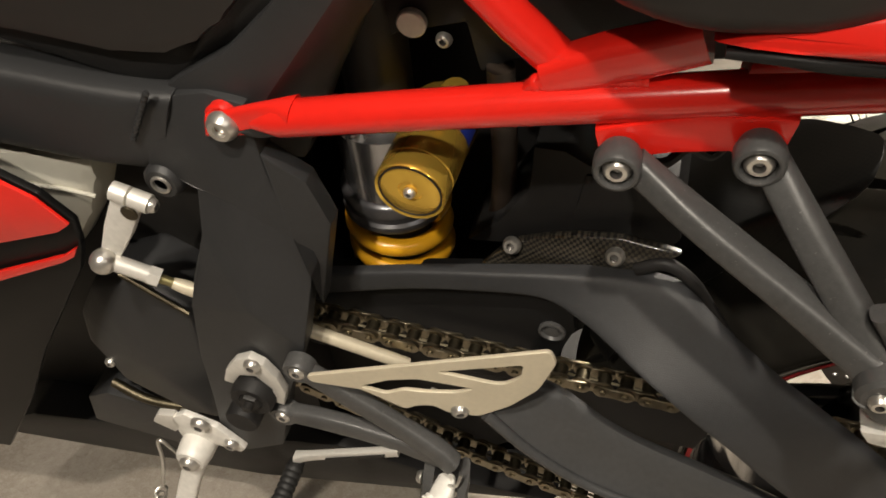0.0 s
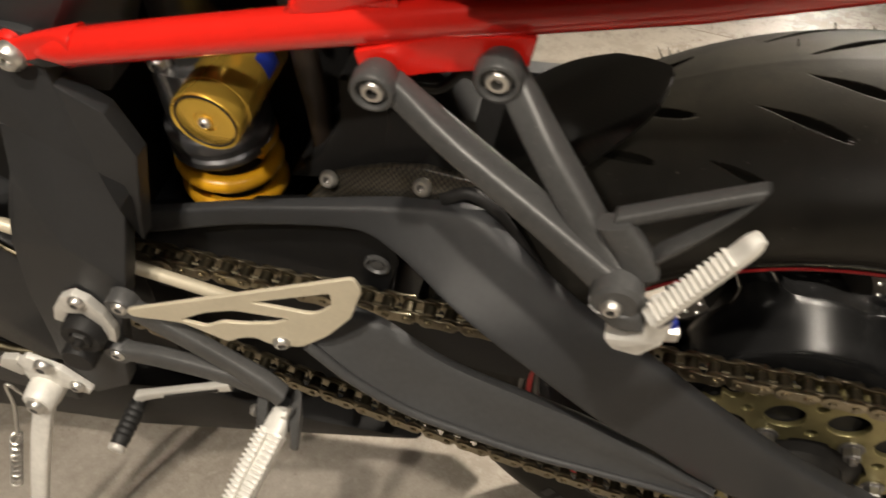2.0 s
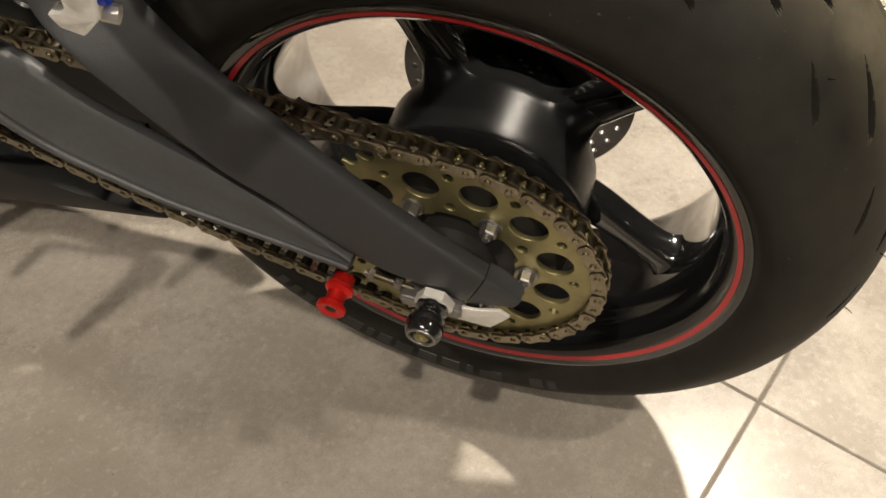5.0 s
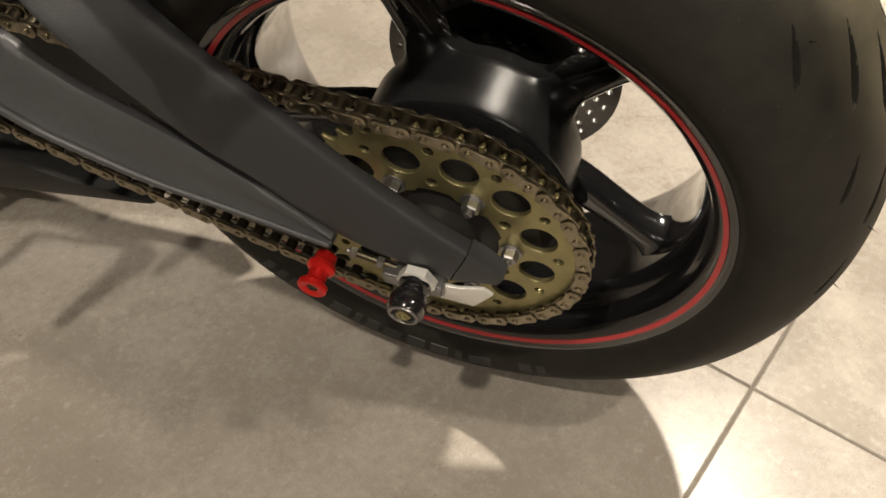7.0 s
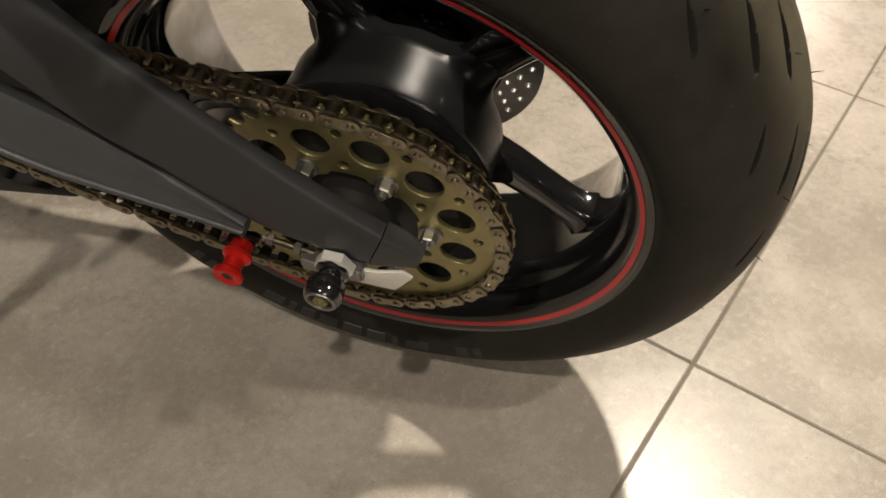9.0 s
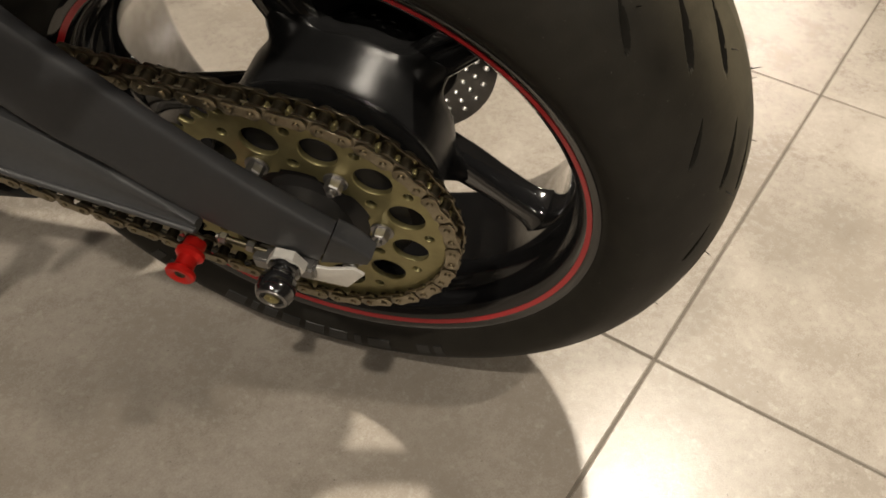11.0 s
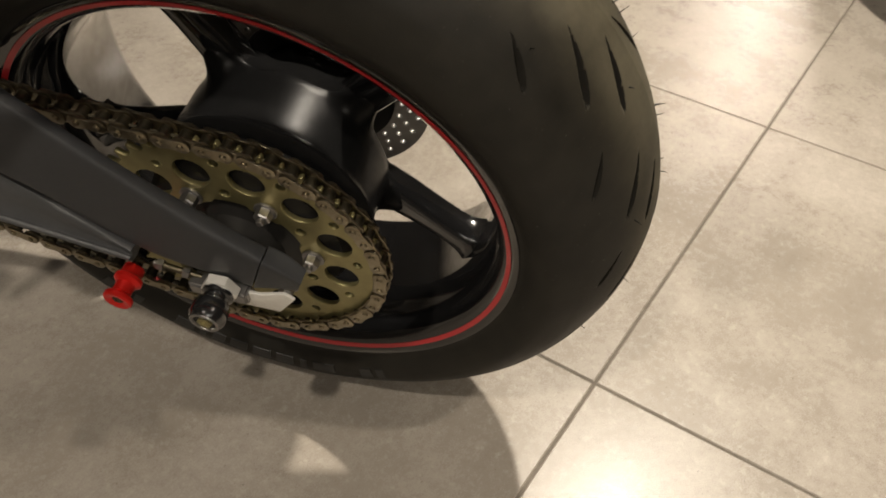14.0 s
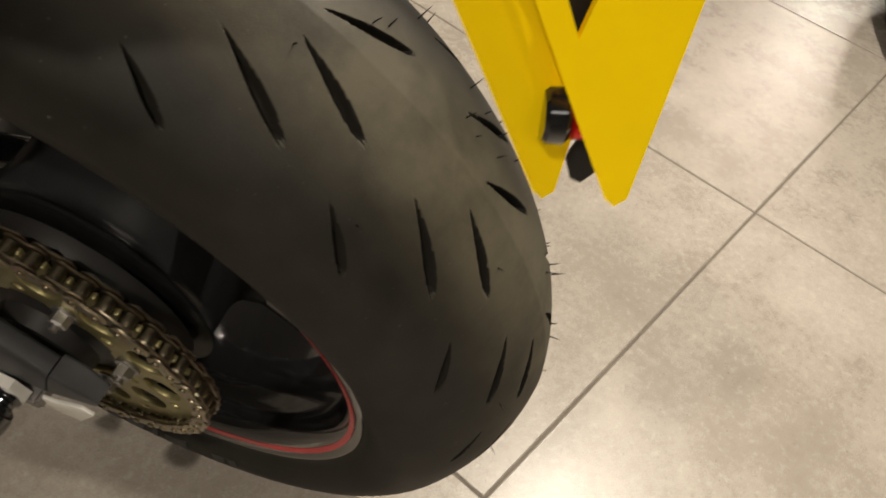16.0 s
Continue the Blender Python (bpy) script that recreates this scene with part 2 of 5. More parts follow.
SPROCKET = material("gold_zinc_sprocket", (0.35, 0.31, 0.152), 0.40, metal=0.85, grain=0.25, scale=70, bump=0.1, bump_scale=600)
BLUE = material("blue_anodised", (0.03, 0.06, 0.5), 0.35, metal=0.4)
WHITE_COVER = material("cream_plastic_cover", (0.62, 0.60, 0.52), 0.4, grain=0.08, scale=40)
YELLOW = material("yellow_painted_sheet_metal", (1.0, 0.69, 0.0), 0.42, grain=0.05, scale=80, bump=0.05)
YELLOW.node_tree.nodes["Principled BSDF"].inputs["Specular IOR Level"].default_value = 0.2
CARBON, CARBON_TOP = carbon_material("carbon_weave", (1, 0, 1)), carbon_material("carbon_weave_top", (1, 1, 0), (0.011, 0.010, 0.008))
CARBON_TOP.node_tree.nodes["Principled BSDF"].inputs["Coat Weight"].default_value = 0.25
TILE = floor_material()
GROUT = material("grey_grout", (0.150, 0.130, 0.104), 0.85, grain=0.2, scale=80)
PLASTER = material("white_plaster", (0.62, 0.58, 0.52), 0.9, grain=0.05, scale=6)
DISC_STEEL = material("brushed_disc_steel", (0.30, 0.29, 0.28), 0.36, metal=0.9, grain=0.2, scale=120)

# ---- mesh helpers ----


def finish(name, bm, mat, smooth=40):
    me = bpy.data.meshes.new(name)
    bmesh.ops.recalc_face_normals(bm, faces=bm.faces)
    bm.to_mesh(me)
    bm.free()
    me.materials.append(mat)
    if smooth:
        me.polygons.foreach_set("use_smooth", [True] * len(me.polygons))
        me.set_sharp_from_angle(angle=radians(smooth))
    return me


def part(name, bm, mat, parent, label="", smooth=40):
    ob = new(name, finish(name, bm, mat, smooth) if isinstance(bm, bmesh.types.BMesh) else bm)
    ob.parent = parent
    return tagged(ob, label)


def mesh_part(name, me, parent, m=None, label=""):
    ob = new(name, me)
    ob.parent = parent
    if m is not None:
        ob.matrix_basis = m
    return tagged(ob, label)


def skin(bm, rings, closed=True, cap=True, loop=False):
    vs = [[bm.verts.new(p) for p in r] for r in rings]
    pairs = list(zip(vs, vs[1:])) + ([(vs[-1], vs[0])] if loop else [])
    for a, b in pairs:
        n = len(a)
        for i in range(n if closed else n - 1):
            j = (i + 1) % n
            bm.faces.new((a[i], a[j], b[j], b[i]))
    if cap and not loop:
        bm.faces.new(vs[0]), bm.faces.new(vs[-1])
    return bm


def spline(points, steps=6):
    """A smooth line through the points."""
    p = [Vector(q) for q in points]
    p = [2 * p[0] - p[1], *p, 2 * p[-1] - p[-2]]
    out = []
    for i in range(1, len(p) - 2):
        for k in range(steps):
            t = k / steps
            out.append(0.5 * (2 * p[i] + (p[i + 1] - p[i - 1]) * t + (2 * p[i - 1] - 5 * p[i] + 4 * p[i + 1] - p[i + 2]) * t * t + (3 * p[i] - p[i - 1] - 3 * p[i + 1] + p[i + 2]) * t ** 3))
    return out + [p[-2]]


def tube(points, radius, segs=16, bm=None, smooth_steps=0):
    bm = bm or bmesh.new()
    pts = spline(points, smooth_steps) if smooth_steps else [Vector(q) for q in points]
    rad = radius if callable(radius) else (lambda s: radius)
    side = None
    rings = []
    for i, p in enumerate(pts):
        d = (pts[min(i + 1, len(pts) - 1)] - pts[max(i - 1, 0)]).normalized()
        if side is None:
            side = d.cross(Vector((0, 0, 1)) if abs(d.z) < 0.9 else Vector((0, 1, 0))).normalized()
        side = (side - d * side.dot(d)).normalized()
        up = d.cross(side)
        r = rad(i / (len(pts) - 1))
        rings.append([p + (side * math.cos(a) + up * math.sin(a)) * r for a in np.linspace(0, 2 * math.pi, segs, endpoint=False)])
    return skin(bm, rings)


def beam(stations, power=4.0, segs=20, bm=None, smooth_steps=4):
    """A bar through stations of centre, half-side u, half-side v; power: how square its section is."""
    bm = bm or bmesh.new()
    c, u, v = (spline([s[k] for s in stations], smooth_steps) for k in range(3))
    rings = []
    for p, a, b in zip(c, u, v):
        ring = []
        for w in np.linspace(0, 2 * math.pi, segs, endpoint=False):
            x, y = math.cos(w), math.sin(w)
            ring.append(p + a * math.copysign(abs(x) ** (2 / power), x) + b * math.copysign(abs(y) ** (2 / power), y))
        rings.append(ring)
    return skin(bm, rings)


def revolve(profile, segs=48, bm=None, m=Matrix(), loop=False, arc=None):
    """Turns (radius, along) about the y axis; along runs along y."""
    bm = bm or bmesh.new()
    a0, a1 = arc or (0, 2 * math.pi)
    angles = np.linspace(a0, a1, segs, endpoint=arc is not None)
    rings = [[m @ Vector((r * math.cos(a), y, r * math.sin(a))) for r, y in profile] for a in angles]
    return skin(bm, rings, closed=loop, cap=False, loop=arc is None)


def along(p, d):
    """A frame at p whose y axis runs along d."""
    return Matrix.Translation(p) @ Vector(d).to_track_quat("Y", "Z").to_matrix().to_4x4()


def disc_solid(r, y0, y1, bevel=0.001, segs=32, bm=None, m=Matrix()):
    b = min(bevel, r * 0.4)
    return revolve([(0.00001, y0), (r - b, y0), (r, y0 + b), (r, y1 - b), (r - b, y1), (0.00001, y1)], segs, bm, m)


def cut_plate(outline, holes, y0, y1, bevel=0.0008, name="plate"):
    """A flat plate in x and z, between y0 and y1, with holes through it."""
    cu = bpy.data.curves.new(name, "CURVE")
    cu.dimensions, cu.fill_mode = "2D", "BOTH"
    cu.extrude, cu.bevel_depth, cu.bevel_resolution = abs(y1 - y0) / 2 - bevel, bevel, 1
    cu.offset = -bevel
    for pts in (outline, *holes):
        s = cu.splines.new("POLY")
        s.points.add(len(pts) - 1)
        for q, (x, z) in zip(s.points, pts):
            q.co = (x, z, 0, 1)
        s.use_cyclic_u = True
    ob = bpy.data.objects.new(name, cu)
    scene.collection.objects.link(ob)
    me = bpy.data.meshes.new_from_object(ob.evaluated_get(bpy.context.evaluated_depsgraph_get()))
    bpy.data.objects.remove(ob)
    bpy.data.curves.remove(cu)
    bm = bmesh.new()
    bm.from_mesh(me)
    bpy.data.meshes.remove(me)
    bmesh.ops.transform(bm, matrix=Matrix(((1, 0, 0, 0), (0, 0, -1, (y0 + y1) / 2), (0, 1, 0, 0), (0, 0, 0, 1))), verts=bm.verts)
    bmesh.ops.remove_doubles(bm, verts=bm.verts, dist=1e-6)
    return bm


def circle(x, z, r, n=20):
    return [(x + r * math.cos(a), z + r * math.sin(a)) for a in np.linspace(0, 2 * math.pi, n, endpoint=False)]


def rounded(points, r=0.004, n=4):
    """The closed outline with its corners rounded."""
    out = []
    k = len(points)
    for i in range(k):
        p, a, b = Vector(points[i]), Vector(points[i - 1]), Vector(points[(i + 1) % k])
        da, db = a - p, b - p
        s = min(r, da.length * 0.45, db.length * 0.45)
        q0, q1 = p + da.normalized() * s, p + db.normalized() * s
        for t in np.linspace(0, 1, n):
            out.append(tuple(q0 * (1 - t) ** 2 + p * 2 * t * (1 - t) + q1 * t * t))
    return out


def slab(points, back, bevel=0.003, inner=(), faces=None):
    """A thick sheet with a modelled front: points (x, y, z) round its edge, then inner ones, faces by index; back: its depth in y."""
    bm = bmesh.new()
    vs = [bm.verts.new(p) for p in (*points, *inner)]
    n = len(points)
    front = [bm.faces.new([vs[i] for i in f]) for f in (faces or [range(n)])]
    ws = [bm.verts.new((x, y + back, z)) for x, y, z in points]
    for i in range(n):
        j = (i + 1) % n
        bm.faces.new((vs[i], vs[j], ws[j], ws[i]))
    bm.faces.new(ws)
    bmesh.ops.recalc_face_normals(bm, faces=bm.faces)
    if bevel:
        bmesh.ops.bevel(bm, geom=list(bm.edges), offset=bevel, segments=2, affect="EDGES", profile=0.6)
    return bm


def box(c, s, bevel=0.002, m=None):
    bm = bmesh.new()
    bmesh.ops.create_cube(bm, size=1)
    bmesh.ops.transform(bm, matrix=Matrix.Translation(c) @ (m or Matrix()) @ Matrix.Diagonal((*s, 1)), verts=bm.verts)
    if bevel:
        bmesh.ops.bevel(bm, geom=list(bm.edges), offset=bevel, segments=2, affect="EDGES")
    return bm


def allen_bolt(r, h, depth=0.5):
    """A button-headed bolt with a hexagon socket; the head looks along -y and sits on y = 0."""
    bm = revolve([(r * 0.42, -h * (1 - depth)), (r * 0.42, -h), (r * 0.70, -h * 0.97), (r * 0.93, -h * 0.6), (r, -h * 0.2), (r, 0), (0.00001, 0)], 28)
    hexa = [bm.verts.new((r * 0.42 * math.cos(a), -h * (1 - depth), r * 0.42 * math.sin(a))) for a in np.linspace(0, 2 * math.pi, 6, endpoint=False)]
    bm.faces.new(hexa)
    # socket faces use the second slot, a darker steel for the hole's shade
    for f in bm.faces:
        if all(math.hypot(v.co.x, v.co.z) < r * 0.43 for v in f.verts) and max(v.co.y for v in f.verts) < -h * 0.02:
            f.material_index = 1
    return bm


def hex_nut(r, h):
    bm = bmesh.new()
    ring = lambda y, q: [(q * math.cos(a), y, q * math.sin(a)) for a in np.linspace(0, 2 * math.pi, 6, endpoint=False)]
    skin(bm, [ring(0, r), ring(-h * 0.85, r), ring(-h, r * 0.88)])
    return disc_solid(r * 0.45, -h * 1.5, -h * 0.5, 0.0006, 16, bm)


BOLT_BIG = finish("bolt", allen_bolt(0.0085, 0.006, 0.8), STEEL)
BOLT_MID = finish("bolt", allen_bolt(0.0065, 0.005, 0.8), STEEL)
BOLT_SMALL = finish("bolt", allen_bolt(0.005, 0.004, 0.8), STEEL)
for me in (BOLT_BIG, BOLT_MID, BOLT_SMALL):
    me.materials.append(DISC_STEEL)
NUT = finish("nut", hex_nut(0.0068, 0.008), DISC_STEEL, 20)


def bolt(parent, place, size=1, d=(0, 1, 0), label="", name="bolt"):
    return mesh_part(name, (BOLT_SMALL, BOLT_MID, BOLT_BIG)[size], parent, along(place, d), label)


# ---- the motorcycle ----
moto = tagged(new("motorcycle"), "black sports motorcycle with red subframe leaning on its side stand", "motorcycle")
moto.matrix_basis = BIKE

# rear wheel
WY, RT = 0.006, 0.320
RIM = [(0.2255, -0.0785), (0.2235, -0.0805), (0.2200, -0.0800), (0.2172, -0.0782), (0.2120, -0.0760), (0.2065, -0.0722), (0.2034, -0.0655), (0.2024, -0.0570), (0.2016, -0.0505), (0.1985, -0.0455), (0.1942, -0.0395), (0.1914, -0.0300), (0.1904, -0.0170), (0.1903, -0.0040),
       (0.1908, 0.0080), (0.1925, 0.0220), (0.1960, 0.0400), (0.1995, 0.0540), (0.2020, 0.0640), (0.2040, 0.0720), (0.2062, 0.0775), (0.2090, 0.0800), (0.2235, 0.0800), (0.2255, 0.0785),
       (0.2240, 0.070), (0.2075, 0.056), (0.2015, 0.030), (0.1995, 0.0), (0.2015, -0.030), (0.2075, -0.052), (0.2240, -0.070)]
wheel = part("rear_wheel", revolve([(r, y + WY) for r, y in RIM], 160, loop=True), BLACK_GLOSS, moto, "gloss black cast five-spoke wheel with a red rim stripe")
STRIPE = [(0.2164, -0.0766), (0.2166, -0.0785), (0.2125, -0.0768), (0.2123, -0.0750)]
part("rim_stripe", revolve([(r, y + WY) for r, y in STRIPE], 160, loop=True), RED_LINE, wheel, "thin red stripe along the rim")

TYRE = [(0.2225, -0.0790), (0.2280, -0.0815), (0.2335, -0.0860), (0.2400, -0.0900), (0.2480, -0.0925), (0.2560, -0.0925), (0.2640, -0.0900), (0.2725, -0.0858), (0.2818, -0.0795), (0.2920, -0.0688), (0.3018, -0.0548), (0.3094, -0.0410), (0.3151, -0.0258), (0.3185, -0.0115), (RT, 0.0)]
PER = 21.5
GROOVES = []
for k in range(-8, 8):
    t0 = 42.3 + PER * k
    for a, ya, b, yb, w in ((0, -0.0335, -7.7, -0.0520, 0.0031), (-5.2, -0.0145, -13.0, -0.0300, 0.0033), (5.9, -0.0598, 0.7, -0.0735, 0.0022),
                            (-5.1, 0.0070, -12.4, 0.0245, 0.0033), (-0.2, 0.0310, -7.7, 0.0560, 0.0031), (5.9, 0.0600, 0.7, 0.0735, 0.0022)):
        GROOVES.append((t0 + a, ya, t0 + b, yb, w))


def tyre_mesh():
    prof = spline([(r, y, 0) for r, y in TYRE], 10)
    half = [(p.x, p.y) for p in prof]
    full = half + [(r, -y) for r, y in reversed(half[:-1])]
    n, k = 2000, len(full)
    r = np.repeat(np.array([q[0] for q in full])[None], n, 0)
    y = np.repeat(np.array([q[1] for q in full])[None], n, 0)
    deg = (np.arange(n) * 360 / n)[:, None] - 430 * np.sqrt(np.minimum(np.abs(y), 0.08) ** 2 + 0.004 ** 2)
    ang = np.radians(deg)
    cut = np.zeros_like(r)
    for a, ya, b, yb, w in GROOVES:
        s0, s1 = np.radians(a) * 0.305, np.radians(b) * 0.305
        d = np.array([s1 - s0, (yb - ya) * 1.05])
        ln = np.hypot(*d)
        off = np.radians((deg - a + 180) % 360 - 180) * 0.305
        u = (off * d[0] + (y - ya) * 1.05 * d[1]) / ln
        v = (-off * d[1] + (y - ya) * 1.05 * d[0]) / ln
        f = np.clip(u / ln, 0, 1)
        wide = 0.78 * w * (0.16 + 1.02 * np.sin(np.pi * (0.02 + 0.80 * f ** 1.25)))
        edge = np.hypot(v, np.maximum(np.maximum(-u, u - ln), 0)) / wide
        cut = np.maximum(cut, 0.0065 * np.clip((1.12 - edge) / 0.30, 0, 1))
    r = r - cut
    verts = np.stack([r * np.cos(ang), y + WY, r * np.sin(ang)], -1).reshape(-1, 3)
    i, j = np.meshgrid(np.arange(n), np.arange(k - 1), indexing="ij")
    i2 = (i + 1) % n
    faces = np.stack([i * k + j, i2 * k + j, i2 * k + j + 1, i * k + j + 1], -1).reshape(-1, 4)
    me = bpy.data.meshes.new("tyre")
    me.from_pydata(verts.tolist(), [], faces.tolist())
    me.materials.append(TREAD), me.materials.append(GROOVE_RUBBER)
    deep = cut.reshape(-1)[faces].mean(1) > 0.0003
    me.polygons.foreach_set("material_index", deep.astype(np.int32))
    me.polygons.foreach_set("use_smooth", [True] * len(me.polygons))
    return me


mesh_part("tyre", tyre_mesh(), wheel, None, "worn black sports tyre with slanted tread grooves")


def tyre_place(deg, y, up=0.0):
    """A point of the tyre's skin at an angle and a place across it, and the way out of it."""
    ys, rs = [q[1] for q in TYRE[4:]], [q[0] for q in TYRE[4:]]
    r = float(np.interp(-abs(y), ys, rs))
    slope = (float(np.interp(-abs(y) + 0.002, ys, rs)) - float(np.interp(-abs(y) - 0.002, ys, rs))) / 0.004
    a = radians(deg)
    out = Vector((math.cos(a), math.copysign(slope, y), math.sin(a))).normalized()
    return Vector((r * math.cos(a), y + WY, r * math.sin(a))) + out * up, out


hairs = bmesh.new()
rng = random.Random(4)
for k in range(150):
    y = rng.choice((-0.052, -0.02, 0.022, 0.046, 0.066, 0.08)) + rng.uniform(-0.008, 0.008)
    if y < 0 and rng.random() < 0.75:
        continue
    p, out = tyre_place(rng.uniform(-80, 150), y)
    tip = p + out * rng.uniform(0.004, 0.009) + Vector((rng.uniform(-1, 1), rng.uniform(-1, 1), rng.uniform(-1, 1))) * 0.002
    tube([p - out * 0.001, (p + tip) / 2 + out * 0.001, tip], lambda s: 0.0005 * (1.2 - s), 5, hairs)
tagged(part("moulding_hairs", hairs, RUBBER, wheel, "short rubber moulding hairs on the tread"), kind="stuff")

# raised bars on the sidewall where the maker's writing stands
for deg, w in ((-66.5, 2.2), (-70.5, 3.2), (-82.0, 5.6), (-87.4, 1.6), (-92.4, 4.4), (-98.4, 4.6), (-104.4, 4.4), (-109.6, 3.2), (-113.6, 1.6), (-118.4, 4.8), (-131.0, 2.4), (-135.0, 2.4), (-139.0, 2.4)):
    bm = bmesh.new()
    rings = []
    for a in np.linspace(deg - w / 2, deg + w / 2, 6):
        ca, sa = math.cos(radians(a)), math.sin(radians(a))
        rings.append([Vector((r * ca, y + WY, r * sa)) for r, y in ((0.2400, -0.0890), (0.2405, -0.0912), (0.2475, -0.0933), (0.2530, -0.0934), (0.2535, -0.0915))])
    part("sidewall_mark", skin(bm, rings), RUBBER_RAISED, wheel, "raised plain bar on the tyre sidewall")

SPOKES = [-27.5 + 72 * k for k in range(5)]
HUB_GAP = [(0.030, -0.060), (0.0975, -0.060), (0.0988, -0.0592), (0.0990, -0.0572), (0.0975, -0.0558), (0.0956, -0.0552), (0.0948, -0.0535), (0.0938, -0.0528), (0.0932, -0.047), (0.0924, -0.034), (0.0918, -0.022), (0.0914, -0.012), (0.0912, -0.004), (0.0912, 0.0040), (0.0900, 0.0060), (0.0875, 0.0066), (0.0845, 0.0070), (0.074, 0.026), (0.064, 0.048), (0.052, 0.082), (0.048, 0.086), (0.020, 0.087)]
HUB_ARM = [(0.030, -0.060), (0.0975, -0.060), (0.0988, -0.0592), (0.0990, -0.0572), (0.0975, -0.0558), (0.0956, -0.0552), (0.0948, -0.0535), (0.0938, -0.0528), (0.0932, -0.047), (0.0926, -0.034), (0.0926, -0.022), (0.0945, -0.0125), (0.0995, -0.0060), (0.1110, -0.0020), (0.1190, 0.0020), (0.1200, 0.0120), (0.1190, 0.0220), (0.1080, 0.0300), (0.064, 0.048), (0.052, 0.082), (0.048, 0.086), (0.020, 0.087)]
hub_rings = []
for k in range(200):
    a = 1.8 * k
    near_arm = min(abs((a - q + 180) % 360 - 180) for q in SPOKES)
    g = math.exp(-(near_arm / 9.8) ** 2)
    hub_rings.append([Vector(((r0 + (r1 - r0) * g) * math.cos(radians(a)), y0 + (y1 - y0) * g, (r0 + (r1 - r0) * g) * math.sin(radians(a)))) for (r0, y0), (r1, y1) in zip(HUB_GAP, HUB_ARM)])
hub = part("hub", skin(bmesh.new(), hub_rings, closed=False, cap=False, loop=True), HUB_BLACK, wheel, "black cush-drive hub drum", smooth=50)


def spoke_mesh():
    st = []
    for r, hw, y, hy in ((0.080, 0.0165, 0.0125, 0.0165), (0.104, 0.0158, 0.0115, 0.0165), (0.120, 0.0146, 0.0105, 0.0165), (0.148, 0.0122, 0.008, 0.0162), (0.172, 0.0128, 0.005, 0.0165), (0.186, 0.0165, 0.0035, 0.018), (0.194, 0.023, 0.0025, 0.022), (0.200, 0.032, 0.002, 0.028)):
        st.append(((r, y + WY, 0), (0, 0, hw), (0, hy, 0)))
    return finish("spoke", beam(st, 3.2, 24), BLACK_GLOSS)


SPOKE = spoke_mesh()
MARK = finish("cast_mark", box((0, 0, 0), (0.0016, 0.0016, 0.0052), 0.0004), BLACK_GLOSS)
for k in range(5):
    arm = mesh_part("spoke", SPOKE, wheel, Matrix.Rotation(radians(-SPOKES[k]), 4, "Y"))
    for q in range(5):
        mesh_part("cast_mark", MARK, arm, Matrix.Translation((0.128 + 0.0055 * q, WY - 0.0055, 0.0035)))
part("valve", tube([(0.185 * math.cos(radians(85)), WY - 0.01, 0.185 * math.sin(radians(85))), (0.172 * math.cos(radians(85)), WY - 0.02, 0.172 * math.sin(radians(85)))], 0.004, 10), BLACK_PLASTIC, wheel)

# brake disc on the far side
disc_holes = [circle(r * math.cos(a), r * math.sin(a), 0.0032, 8) for q, r in enumerate((0.098, 0.089, 0.080)) for a in np.linspace(0, 2 * math.pi, 30, endpoint=False) + q * 0.07]
part("brake_disc", cut_plate(circle(0, 0, 0.108, 96), [circle(0, 0, 0.070, 64)] + disc_holes, 0.083, 0.088, 0.0004), DISC_STEEL, wheel, "drilled steel brake disc", smooth=0)
part("disc_carrier", disc_solid(0.074, 0.080, 0.087, 0.001, 48), GRIP, wheel)

caliper = part("brake_caliper", beam([((-0.082, 0.092, 0.070), (0.014, 0, 0.014), (0, 0.026, 0)), ((-0.056, 0.092, 0.090), (0.012, 0, 0.020), (0, 0.028, 0)), ((-0.024, 0.092, 0.100), (0.008, 0, 0.018), (0, 0.024, 0))], 4, 24), BLACK_PLASTIC, moto, "black rear brake caliper")
# unseen plate added to stop lamp light passing through the wheel
part("wheel_light_stop", slab([(-0.103, 0.097, 0.1525), (-0.003, 0.097, 0.1225), (0.003, 0.097, 0.1875), (-0.043, 0.097, 0.2375), (-0.093, 0.097, 0.2475)], 0.004, 0.001), BLACK_PLASTIC, caliper)

# sprocket with its holes and nuts
TEETH, CR, CY = 47, 0.1187, -0.1005


def sprocket_outline():
    out = []
    for k in range(TEETH):
        a = 2 * math.pi * k / TEETH
        for da, r in ((-0.5, 0.1225), (-0.42, 0.1215), (-0.30, 0.1155), (-0.15, 0.1138), (0.0, 0.1134), (0.15, 0.1138), (0.30, 0.1155), (0.42, 0.1215)):
            b = a + da * 2 * math.pi / TEETH
            out.append((r * math.cos(b), r * math.sin(b)))
    return out


def polar(r, deg):
    return r * math.cos(radians(deg)), r * math.sin(radians(deg))


BIG_HOLES = [circle(*polar(0.0848, 16.9 + 30 * k), 0.0147, 28) for k in range(12)]
SMALL_HOLES = [circle(*polar(0.0985, 1.9 + 30 * k), 0.0040, 14) for k in range(12)] + [circle(*polar(0.0640, 31.5 + 60 * k), 0.0045, 14) for k in range(6)]
inner = [polar(0.0510 + (0.0035 if abs(((a - 0) % 60) - 30) < 16 else 0.0), a) for a in range(0, 360, 4)]
sprocket = part("sprocket", cut_plate(sprocket_outline(), [inner] + BIG_HOLES + SMALL_HOLES, -0.1025, -0.0975, 0.0007), SPROCKET, moto, "gold zinc rear sprocket with round lightening holes", smooth=0)
